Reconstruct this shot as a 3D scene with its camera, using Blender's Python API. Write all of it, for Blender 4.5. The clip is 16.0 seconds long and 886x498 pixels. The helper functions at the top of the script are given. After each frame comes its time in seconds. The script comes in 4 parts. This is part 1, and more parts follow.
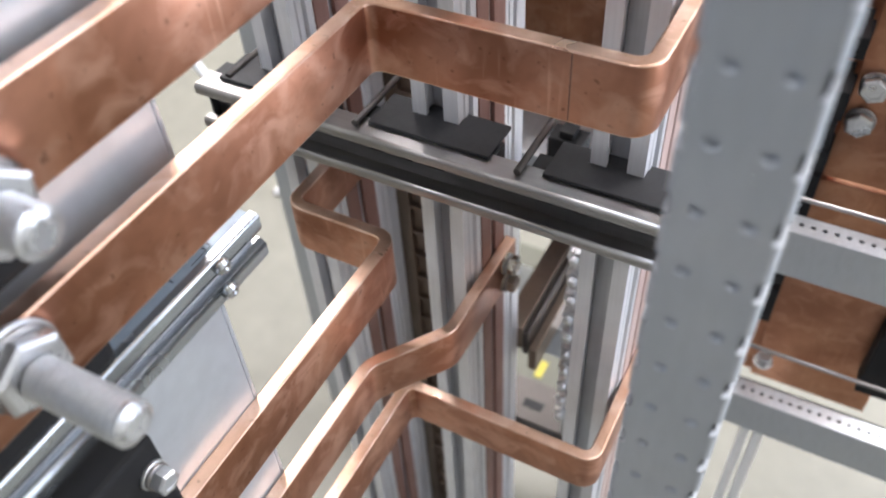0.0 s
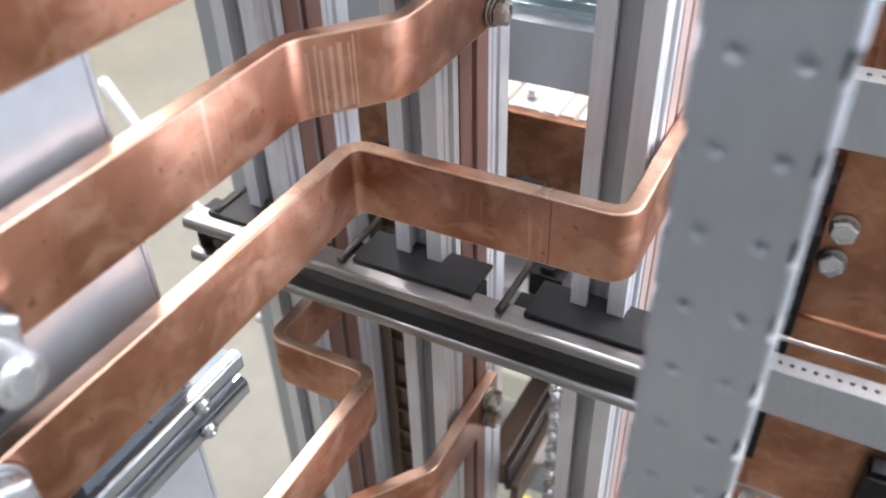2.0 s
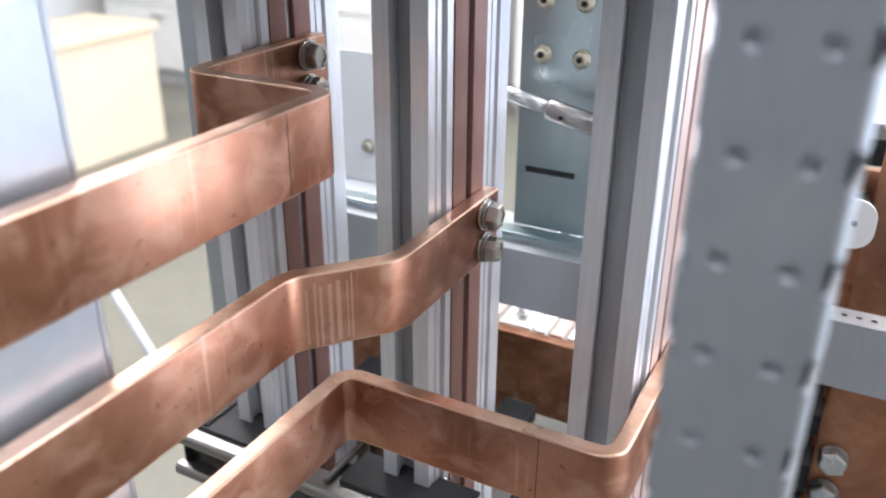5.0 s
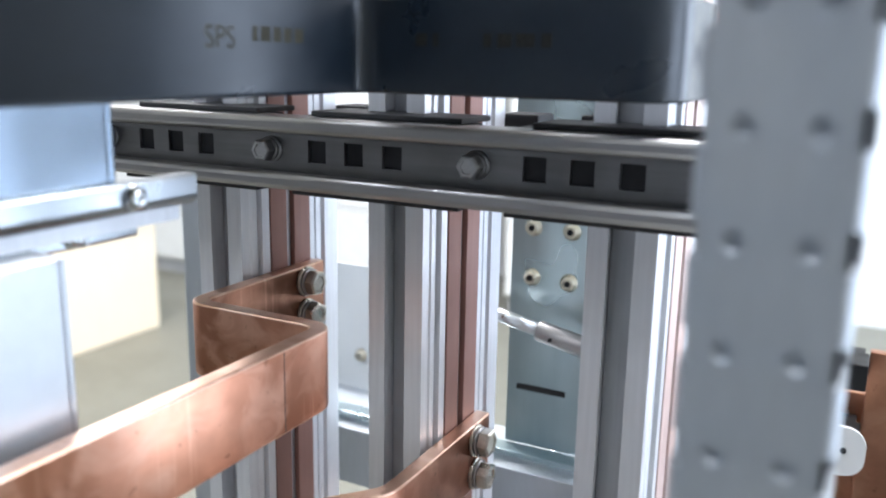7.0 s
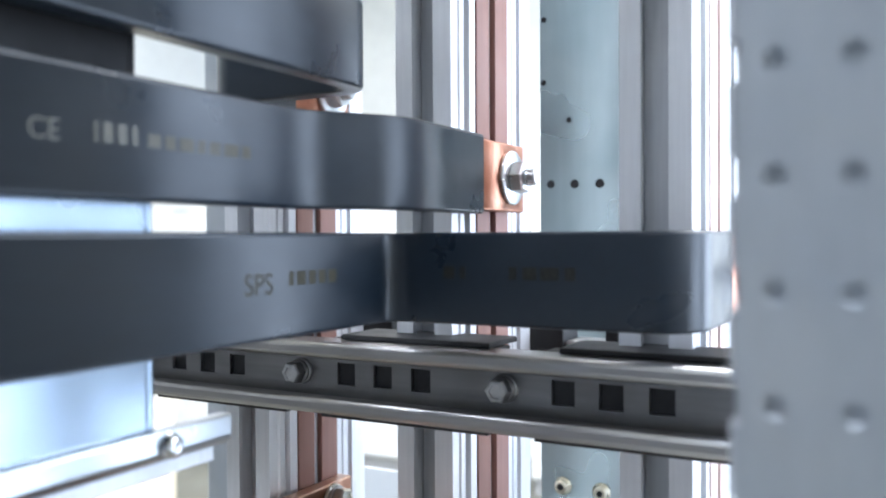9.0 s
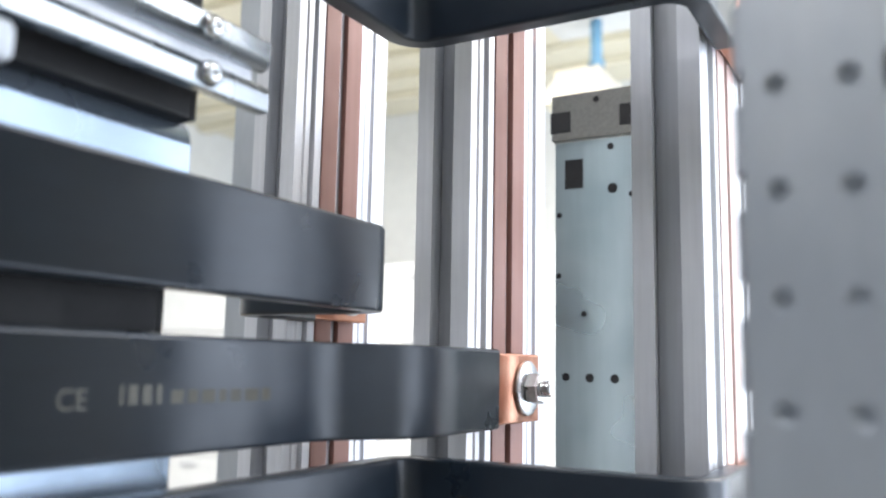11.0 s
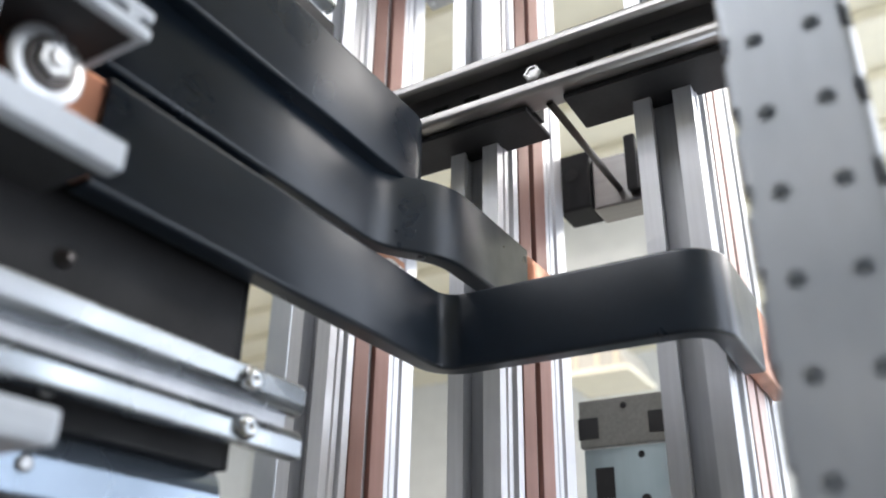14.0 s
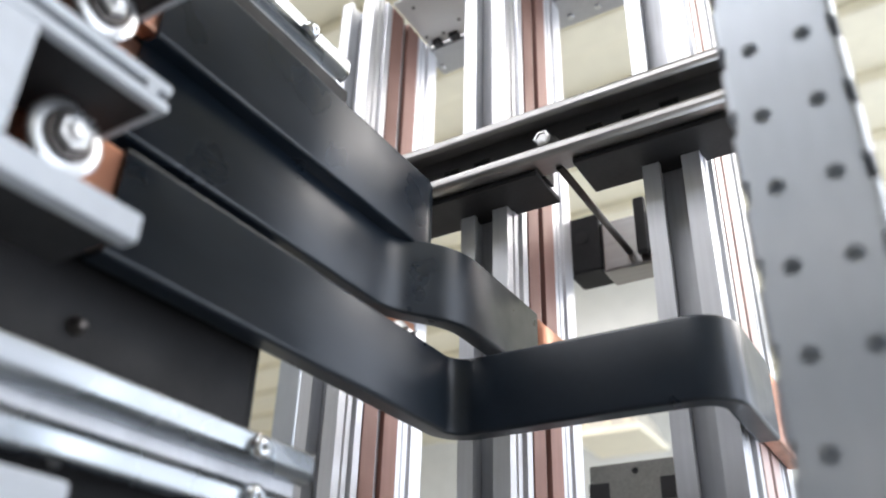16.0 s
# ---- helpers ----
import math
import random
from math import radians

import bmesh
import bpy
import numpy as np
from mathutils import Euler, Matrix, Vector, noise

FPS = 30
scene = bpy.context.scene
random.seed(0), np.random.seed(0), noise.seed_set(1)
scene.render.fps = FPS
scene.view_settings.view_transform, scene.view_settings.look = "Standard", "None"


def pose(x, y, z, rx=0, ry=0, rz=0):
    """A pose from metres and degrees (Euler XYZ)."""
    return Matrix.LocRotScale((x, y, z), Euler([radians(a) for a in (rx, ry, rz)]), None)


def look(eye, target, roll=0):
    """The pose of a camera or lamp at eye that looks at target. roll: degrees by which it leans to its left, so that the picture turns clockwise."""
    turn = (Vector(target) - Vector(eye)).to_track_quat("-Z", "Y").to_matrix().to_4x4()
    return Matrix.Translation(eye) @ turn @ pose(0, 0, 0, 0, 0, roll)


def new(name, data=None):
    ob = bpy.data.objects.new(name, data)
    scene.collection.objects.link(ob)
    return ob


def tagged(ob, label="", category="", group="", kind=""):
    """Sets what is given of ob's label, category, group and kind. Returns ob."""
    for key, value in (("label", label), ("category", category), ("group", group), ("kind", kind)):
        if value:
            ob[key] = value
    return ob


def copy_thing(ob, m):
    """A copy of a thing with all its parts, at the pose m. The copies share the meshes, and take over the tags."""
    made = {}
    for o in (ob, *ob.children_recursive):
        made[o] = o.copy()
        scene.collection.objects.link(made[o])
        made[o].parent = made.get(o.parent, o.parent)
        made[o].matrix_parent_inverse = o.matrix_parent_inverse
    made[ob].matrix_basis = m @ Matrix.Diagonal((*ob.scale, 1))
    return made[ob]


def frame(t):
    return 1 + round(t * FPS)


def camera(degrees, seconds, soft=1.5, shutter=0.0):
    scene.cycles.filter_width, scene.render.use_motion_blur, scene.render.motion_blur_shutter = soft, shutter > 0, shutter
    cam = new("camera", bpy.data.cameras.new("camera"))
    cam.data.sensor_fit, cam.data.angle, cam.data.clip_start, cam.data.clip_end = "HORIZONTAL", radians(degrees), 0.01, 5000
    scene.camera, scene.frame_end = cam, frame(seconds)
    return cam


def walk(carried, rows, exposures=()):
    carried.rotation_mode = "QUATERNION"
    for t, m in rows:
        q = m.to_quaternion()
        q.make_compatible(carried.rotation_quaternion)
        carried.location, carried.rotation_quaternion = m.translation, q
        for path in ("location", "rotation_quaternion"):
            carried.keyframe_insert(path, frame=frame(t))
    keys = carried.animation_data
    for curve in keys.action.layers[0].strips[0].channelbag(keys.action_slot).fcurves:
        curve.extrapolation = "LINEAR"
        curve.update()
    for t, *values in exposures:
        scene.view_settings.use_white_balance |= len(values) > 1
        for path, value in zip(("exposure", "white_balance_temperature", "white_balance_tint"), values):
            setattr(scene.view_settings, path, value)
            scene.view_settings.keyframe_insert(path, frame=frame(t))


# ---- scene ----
cam = camera(55.18, 16.0, 1.9)
cam.data.dof.use_dof, cam.data.dof.focus_distance, cam.data.dof.aperture_fstop = True, 0.52, 6.5
# seconds, eye, pitch, roll, yaw
PATH = [
    (0, 0.2629, -0.4130, 1.2000, -46.05, 3.92, 30.77),
    (0.5, 0.2634, -0.4120, 1.2014, -43.79, 3.88, 30.39),
    (1, 0.2637, -0.4115, 1.2026, -42.28, 3.65, 29.88),
    (1.5, 0.2640, -0.4116, 1.2062, -40.07, 3.05, 29.06),
    (2, 0.2623, -0.4113, 1.2111, -37.81, 1.82, 28.60),
    (2.5, 0.2621, -0.4112, 1.2155, -35.47, 1.11, 28.18),
    (3, 0.2629, -0.4123, 1.2193, -33.24, 0.93, 27.84),
    (5.5, 0.2627, -0.4110, 1.2446, -21.93, -0.94, 27.75),
    (6, 0.2635, -0.4120, 1.2512, -18.35, -1.11, 27.46),
    (6.5, 0.2640, -0.4136, 1.2590, -15.43, -1.13, 27.25),
    (7, 0.2641, -0.4150, 1.2686, -12.59, -1.10, 27.34),
    (7.5, 0.2630, -0.4167, 1.2777, -9.81, -0.65, 27.72),
    (8, 0.2621, -0.4178, 1.2834, -7.53, -0.20, 27.99),
    (8.5, 0.2625, -0.4195, 1.2892, -4.57, -0.00, 28.35),
    (9, 0.2623, -0.4208, 1.2943, -0.74, 0.29, 28.80),
    (11.5, 0.2654, -0.4306, 1.3524, 9.98, -1.38, 30.18),
    (12, 0.2650, -0.4313, 1.3572, 13.04, -1.18, 30.32),
    (12.5, 0.2637, -0.4335, 1.3631, 16.59, -1.13, 30.36),
    (13, 0.2626, -0.4359, 1.3688, 19.72, -1.17, 30.62),
    (13.5, 0.2626, -0.4382, 1.3712, 22.80, -1.15, 31.03),
    (14, 0.2621, -0.4394, 1.3742, 25.67, -1.10, 31.33),
    (14.5, 0.2626, -0.4413, 1.3759, 27.74, -1.52, 31.60),
    (15, 0.2625, -0.4414, 1.3775, 28.99, -1.61, 31.82),
    (15.5, 0.2624, -0.4416, 1.3781, 29.32, -1.67, 32.02),
    (16, 0.2630, -0.4422, 1.3781, 29.40, -1.72, 32.13),
]
EXPOSURES = [(0, 0.25, 6350, 19), (3, 0.20, 6350, 20), (5.5, 0.03, 6200, 17), (7, 0.13, 6000, 14), (9, 0.47, 5850, 13), (11.5, 0.05, 6450, 15), (12.5, -0.33, 6500, 14), (13.5, -0.37, 6500, 15), (16, -0.32, 6500, 16)]
walk(cam, [(t, pose(x, y, z, 90 + pitch, 0, yaw) @ pose(0, 0, 0, 0, 0, -roll)) for t, x, y, z, pitch, roll, yaw in PATH], EXPOSURES)

# ---- place ----
# world and light
world = bpy.data.worlds.new("world")
scene.world = world
world.use_nodes = True
world.node_tree.nodes["Background"].inputs[0].default_value = (0.9, 0.95, 1.0, 1)
world.node_tree.nodes["Background"].inputs[1].default_value = 0.3


def area_light(name, m, sx, sy, watts, colour=(1, 1, 1)):
    d = bpy.data.lights.new(name, "AREA")
    d.shape, d.size, d.size_y, d.energy, d.color = "RECTANGLE", sx, sy, watts, colour
    ob = new(name, d)
    ob.matrix_world = m
    return ob


# daylight from the windows of the east wall and the lamps overhead
area_light("window_light", look((2.09, 1.95, 1.57), (0.0, 1.95, 1.57)), 4.1, 2.54, 160, (0.78, 0.89, 1.0))
area_light("lamp_light_1", look((-1.6, 1.2, 2.85), (-1.6, 1.2, 0.0)), 1.6, 0.8, 100, (1.0, 0.98, 0.94))
area_light("lamp_light_4", look((-0.3, -1.0, 2.88), (-0.3, -1.0, 0.0)), 1.6, 0.8, 26, (0.86, 0.93, 1.0))
area_light("lamp_light_3", look((1.4, 1.35, 2.88), (1.4, 1.35, 0.0)), 1.3, 2.2, 72, (1.0, 0.98, 0.94))

# ---- materials ----
def material(name, colour, rough=0.5, metal=0.0, vary=0.12, scale=60.0, bump=0.0, stretch=(1, 1, 1), stain=0.0, stain_colour=None, coat=0.0, specular=0.5):
    """A surface with grain and broader stains in object space."""
    m = bpy.data.materials.new(name)
    m.use_nodes = True
    nt = m.node_tree
    b = nt.nodes["Principled BSDF"]
    b.inputs["Roughness"].default_value, b.inputs["Metallic"].default_value = rough, metal
    b.inputs["Coat Weight"].default_value = coat
    b.inputs["Specular IOR Level"].default_value = specular
    co = nt.nodes.new("ShaderNodeTexCoord")
    mp = nt.nodes.new("ShaderNodeMapping")
    mp.inputs["Scale"].default_value = stretch
    nt.links.new(co.outputs["Object"], mp.inputs["Vector"])
    n1 = nt.nodes.new("ShaderNodeTexNoise")
    n1.inputs["Scale"].default_value, n1.inputs["Detail"].default_value = scale * 6, 4
    n2 = nt.nodes.new("ShaderNodeTexNoise")
    n2.inputs["Scale"].default_value, n2.inputs["Detail"].default_value = scale * 0.6, 3
    nt.links.new(mp.outputs[0], n1.inputs["Vector"])
    nt.links.new(co.outputs["Object"], n2.inputs["Vector"])
    r1 = nt.nodes.new("ShaderNodeMapRange")
    r1.inputs["From Min"].default_value, r1.inputs["From Max"].default_value = 0.3, 0.7
    r1.inputs["To Min"].default_value, r1.inputs["To Max"].default_value = 1 - vary, 1 + vary
    nt.links.new(n1.outputs["Fac"], r1.inputs["Value"])
    mix = nt.nodes.new("ShaderNodeMix")
    mix.data_type = "RGBA"
    mix.inputs[6].default_value = (*colour, 1)
    mix.inputs[7].default_value = (*(stain_colour or tuple(c * 0.6 for c in colour)), 1)
    r2 = nt.nodes.new("ShaderNodeMapRange")
    r2.inputs["From Min"].default_value, r2.inputs["From Max"].default_value = 0.45, 0.75
    r2.inputs["To Max"].default_value = stain
    nt.links.new(n2.outputs["Fac"], r2.inputs["Value"])
    nt.links.new(r2.outputs[0], mix.inputs[0])
    mul = nt.nodes.new("ShaderNodeVectorMath")
    mul.operation = "SCALE"
    nt.links.new(mix.outputs[2], mul.inputs[0])
    nt.links.new(r1.outputs[0], mul.inputs["Scale"])
    nt.links.new(mul.outputs[0], b.inputs["Base Color"])
    r3 = nt.nodes.new("ShaderNodeMapRange")
    r3.inputs["From Min"].default_value, r3.inputs["From Max"].default_value = 0.32, 0.68
    r3.inputs["To Min"].default_value, r3.inputs["To Max"].default_value = max(rough - 0.07, 0.03), min(rough + 0.09, 1)
    nt.links.new(n2.outputs["Fac"], r3.inputs["Value"])
    nt.links.new(r3.outputs[0], b.inputs["Roughness"])
    if bump:
        bp = nt.nodes.new("ShaderNodeBump")
        bp.inputs["Strength"].default_value, bp.inputs["Distance"].default_value = bump, 0.0005
        nt.links.new(n1.outputs["Fac"], bp.inputs["Height"])
        nt.links.new(bp.outputs[0], b.inputs["Normal"])
    return m


def glowing(name, colour, strength):
    m = bpy.data.materials.new(name)
    m.use_nodes = True
    b = m.node_tree.nodes["Principled BSDF"]
    b.inputs["Base Color"].default_value = (*colour, 1)
    b.inputs["Emission Color"].default_value = (*colour, 1)
    b.inputs["Emission Strength"].default_value = strength
    return m


def copper(name, colour, brown, pale, rough):
    """Handled bare copper: broad brown tarnish, pale rubbed patches, fine die marks and dark specks."""
    m = material(name, colour, rough, 1.0, 0.05, 30, 0.04, (1, 0.5, 1), 1.0, brown)
    nt = m.node_tree
    b = nt.nodes["Principled BSDF"]
    co = nt.nodes.new("ShaderNodeTexCoord")
    base = b.inputs["Base Color"].links[0].from_socket
    gloss = b.inputs["Roughness"].links[0].from_socket

    def noise(scale, stretch, lo, hi, top, detail=3.0, warp=0.0):
        mp = nt.nodes.new("ShaderNodeMapping")
        mp.inputs["Scale"].default_value = stretch
        n = nt.nodes.new("ShaderNodeTexNoise")
        n.inputs["Scale"].default_value, n.inputs["Detail"].default_value, n.inputs["Distortion"].default_value = scale, detail, warp
        r = nt.nodes.new("ShaderNodeMapRange")
        r.inputs["From Min"].default_value, r.inputs["From Max"].default_value, r.inputs["To Max"].default_value = lo, hi, top
        nt.links.new(co.outputs["Object"], mp.inputs["Vector"])
        nt.links.new(mp.outputs[0], n.inputs["Vector"])
        nt.links.new(n.outputs["Fac"], r.inputs["Value"])
        return r.outputs[0]

    def over(fac, tint):
        nonlocal base
        mix = nt.nodes.new("ShaderNodeMix")
        mix.data_type = "RGBA"
        mix.inputs[7].default_value = (*tint, 1)
        nt.links.new(fac, mix.inputs[0])
        nt.links.new(base, mix.inputs[6])
        base = mix.outputs[2]

    clouds = noise(15, (1, 1, 0.8), 0.42, 0.64, 0.85, 4, 0.6)
    patches = noise(38, (1, 1, 1.3), 0.47, 0.66, 0.7, 5, 0.9)
    marks = noise(24, (11, 11, 0.5), 0.60, 0.74, 0.6, 2)
    where = noise(11, (1, 1, 0.6), 0.52, 0.62, 1.0, 2)
    both = nt.nodes.new("ShaderNodeMath")
    both.operation = "MULTIPLY"
    nt.links.new(marks, both.inputs[0])
    nt.links.new(where, both.inputs[1])
    specks = noise(210, (1, 1, 1), 0.70, 0.80, 0.55, 1)
    over(clouds, brown)
    over(patches, pale)
    over(both.outputs[0], tuple(min(c * 1.15, 1) for c in pale))
    over(specks, tuple(c * 0.5 for c in brown))
    nt.links.new(base, b.inputs["Base Color"])
    add = nt.nodes.new("ShaderNodeMath")
    add.operation = "MULTIPLY_ADD"
    add.inputs[1].default_value = 0.14
    nt.links.new(patches, add.inputs[0])
    nt.links.new(gloss, add.inputs[2])
    nt.links.new(add.outputs[0], b.inputs["Roughness"])
    return m


COPPER = copper("copper", (0.60, 0.295, 0.195), (0.33, 0.145, 0.085), (0.68, 0.40, 0.29), 0.385)
# bar edges in paler copper: the ceiling's reflection is put into the colour
COPPER_EDGE = copper("ceiling_lit_copper_edge", (0.78, 0.52, 0.39), (0.62, 0.38, 0.26), (0.84, 0.64, 0.52), 0.34)
RUBBED_COPPER = copper("rubbed_copper", (0.76, 0.46, 0.345), (0.62, 0.34, 0.235), (0.80, 0.54, 0.42), 0.42)
COPPER_PLATE = copper("copper_plate", (0.50, 0.25, 0.155), (0.36, 0.16, 0.095), (0.58, 0.32, 0.21), 0.36)
# plate copper darkened for the shade that uprights and rails cast on it
SHADED_COPPER = copper("shaded_copper", (0.36, 0.175, 0.105), (0.22, 0.10, 0.06), (0.46, 0.25, 0.165), 0.34)
PINK_COPPER = material("tarnished_copper", (0.30, 0.165, 0.135), 0.5, 0.2, 0.06, 30, 0.0, (1, 1, 0.05), 0.5, (0.22, 0.115, 0.09), specular=0.35)
PALE_COPPER = material("pale_pink_copper", (0.68, 0.52, 0.48), 0.40, 0.3, 0.05, 30, 0.0, (1, 1, 0.05), 0.5, (0.55, 0.40, 0.36))
ALUMINIUM = material("anodised_aluminium", (0.75, 0.76, 0.79), 0.36, 0.4, 0.05, 60, 0.05, (1, 1, 0.04), 0.2, (0.5, 0.5, 0.54))
# aluminium darkened for the shade in slots and gaps; also plain dull metal elsewhere
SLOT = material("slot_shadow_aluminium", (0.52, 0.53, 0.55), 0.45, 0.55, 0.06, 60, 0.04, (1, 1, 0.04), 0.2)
ZINC = material("zinc_steel", (0.6, 0.63, 0.66), 0.38, 0.8, 0.07, 50, 0.05, (1, 1, 1), 0.5, (0.45, 0.49, 0.54))
GALVANISED = material("galvanised_sheet", (0.42, 0.50, 0.52), 0.32, 0.85, 0.05, 16, 0.03, (1, 1, 0.1), 1.0, (0.28, 0.37, 0.40))
# the rail's steel again, darkened for the shade inside the channel
RAIL_WEB = material("shaded_rail_web", (0.245, 0.24, 0.24), 0.42, 0.9, 0.1, 40, 0.05, (0.05, 1, 1), 0.5, (0.17, 0.17, 0.17))
STEEL_RAIL = material("raw_steel_rail", (0.35, 0.34, 0.335), 0.36, 1.0, 0.06, 50, 0.05, (0.05, 1, 1), 0.5, (0.35, 0.34, 0.33))
POST_GREY = material("post_sheet_steel", (0.47, 0.505, 0.545), 0.46, 0.7, 0.03, 34, 0.02, (1, 1, 0.3), 0.8, (0.53, 0.55, 0.57))
RAIL_BROWN = material("brown_grey_steel", (0.27, 0.21, 0.165), 0.42, 0.8, 0.08, 40, 0.05, (1, 1, 0.05), 0.5)
# plastic of the supports; also stands for shade in post slots and separator walls
PAD = material("black_plastic_and_shade", (0.03, 0.03, 0.032), 0.6, 0, 0.1, 60, 0.1, specular=0.4)
ROD_STEEL = material("dark_rod_steel", (0.11, 0.10, 0.095), 0.4, 0.9, 0.06, 50)
BLACK_PLASTIC = material("black_plastic", (0.011, 0.011, 0.012), 0.6, 0, 0.1, 60, 0.1, specular=0.3)
SLEEVE = material("black_insulation", (0.008, 0.0145, 0.024), 0.33, 0, 0.08, 40, 0.0, (1, 0.2, 1), 0.6, (0.011, 0.0185, 0.029), specular=0.52)
PRINT = material("faded_yellow_print", (0.040, 0.037, 0.023), 0.42, 0, 0.3, 100)
FAINT_PRINT = material("rubbed_print", (0.020, 0.020, 0.016), 0.36, 0, 0.4, 100, specular=0.4)
BOLT = material("zinc_bolt", (0.70, 0.715, 0.73), 0.32, 0.9, 0.08, 80, 0.05, (1, 1, 1), 0.4, (0.5, 0.5, 0.48))
# zinc with the reflection of the copper bars mixed into its warm colour
WARM_BOLT = material("copper_lit_zinc_bolt", (0.56, 0.53, 0.47), 0.28, 0.95, 0.1, 80, 0.05, (1, 1, 1), 0.6, (0.36, 0.33, 0.28))
DULL_BOLT = material("dull_zinc_bolt", (0.46, 0.46, 0.46), 0.36, 0.9, 0.1, 80, 0.05, (1, 1, 1), 0.5, (0.3, 0.3, 0.29))
SCREW = material("polished_screw", (0.55, 0.57, 0.59), 0.14, 1.0, 0.06, 80)
BRASS = material("yellow_passivated_bolt", (0.60, 0.55, 0.44), 0.28, 0.95, 0.08, 80)
# black for the painted shade of holes and slots, and for ink marks
DARK = material("hole_shade_and_ink", (0.012, 0.012, 0.013), 0.7)
WALL = material("white_wall_paint", (0.82, 0.83, 0.82), 0.8, 0, 0.03, 3)
SOUTH = material("grey_partition", (0.25, 0.26, 0.285), 0.7, 0, 0.05, 3)
CREAM = material("cream_panel", (0.86, 0.81, 0.65), 0.6, 0, 0.03, 3)
TIMBER = material("pale_timber", (0.8, 0.68, 0.5), 0.6, 0, 0.03, 10, 0, (1, 1, 0.1))
FLOOR = material("grey_floor", (0.21, 0.204, 0.168), 0.5, 0, 0.06, 4, 0, (1, 1, 1), 0.3)
TUBE = glowing("lamp_tube", (1.0, 0.97, 0.92), 10.0)


# ---- builders ----
def obj(name, bm, mat, parent=None, label=""):
    me = bpy.data.meshes.new(name)
    bm.normal_update()
    bm.to_mesh(me)
    bm.free()
    for m in mat if isinstance(mat, tuple) else (mat,):
        me.materials.append(m)
    ob = new(name, me)
    if parent:
        ob.parent = parent
    if label:
        ob["label"] = label
    return ob


def part(name, bm, mat, parent, label=""):
    return obj(name, bm, mat, parent, label)


def thing(name, label, category, at=(0, 0, 0), group="", kind=""):
    ob = new(name)
    ob.location = at
    ob.empty_display_size = 0.01
    return tagged(ob, label, category, group, kind)


def box_into(bm, x0, x1, y0, y1, z0, z1, bevel=0.0):
    v = bmesh.ops.create_cube(bm, size=1)["verts"]
    for p in v:
        p.co = Vector((x0 + (p.co.x + 0.5) * (x1 - x0), y0 + (p.co.y + 0.5) * (y1 - y0), z0 + (p.co.z + 0.5) * (z1 - z0)))
    if bevel:
        e = list({e for p in v for e in p.link_edges})
        bmesh.ops.bevel(bm, geom=e, offset=bevel, segments=2, affect="EDGES", profile=0.6)
    return bm


def box(x0, x1, y0, y1, z0, z1, bevel=0.0):
    return box_into(bmesh.new(), x0, x1, y0, y1, z0, z1, bevel)


def prism(loop, axis, a, b):
    """A closed loop of 2D points drawn out along an axis from a to b."""
    bm = bmesh.new()
    put = {"x": lambda p, h: (h, p[0], p[1]), "y": lambda p, h: (p[0], h, p[1]), "z": lambda p, h: (p[0], p[1], h)}[axis]
    lo = [bm.verts.new(put(p, a)) for p in loop]
    hi = [bm.verts.new(put(p, b)) for p in loop]
    n = len(loop)
    for i in range(n):
        bm.faces.new((lo[i], lo[(i + 1) % n], hi[(i + 1) % n], hi[i]))
    bm.faces.new(lo[::-1])
    bm.faces.new(hi)
    bmesh.ops.recalc_face_normals(bm, faces=bm.faces)
    return bm


def lathe(rings, n=24, m=None, hexed=False):
    """Rings of (radius, height) about z, closed at both ends."""
    bm = bmesh.new()
    loops = []
    for r, h in rings:
        loops.append([bm.verts.new((r * math.cos(2 * math.pi * i / n), r * math.sin(2 * math.pi * i / n), h)) for i in range(n)])
    for a, b in zip(loops, loops[1:]):
        for i in range(n):
            bm.faces.new((a[i], a[(i + 1) % n], b[(i + 1) % n], b[i]))
    bm.faces.new(loops[0][::-1])
    bm.faces.new(loops[-1])
    if not hexed:
        for f in bm.faces:
            f.smooth = len(f.verts) == 4
    if m:
        bm.transform(m)
    return bm


TO_X = Matrix.Rotation(radians(90), 4, "Y")
TO_FRONT = Matrix.Rotation(radians(90), 4, "X")


def rounded(points, radius, steps=8):
    """A polyline with its inner corners rounded."""
    out = [Vector(points[0])]
    for a, b, c in zip(points, points[1:], points[2:]):
        a, b, c = Vector(a), Vector(b), Vector(c)
        u, w = (a - b).normalized(), (c - b).normalized()
        half = u.angle(w) / 2
        d = min(radius / math.tan(half), (a - b).length * 0.49, (c - b).length * 0.49)
        r = d * math.tan(half)
        centre = b + (u + w).normalized() * (r / math.sin(half))
        p, q = b + u * d - centre, b + w * d - centre
        turn = p.angle_signed(q)
        for i in range(steps + 1):
            s, k = math.sin(-turn * i / steps), math.cos(-turn * i / steps)
            out.append(centre + Vector((p.x * k - p.y * s, p.x * s + p.y * k)))
    out.append(Vector(points[-1]))
    return out


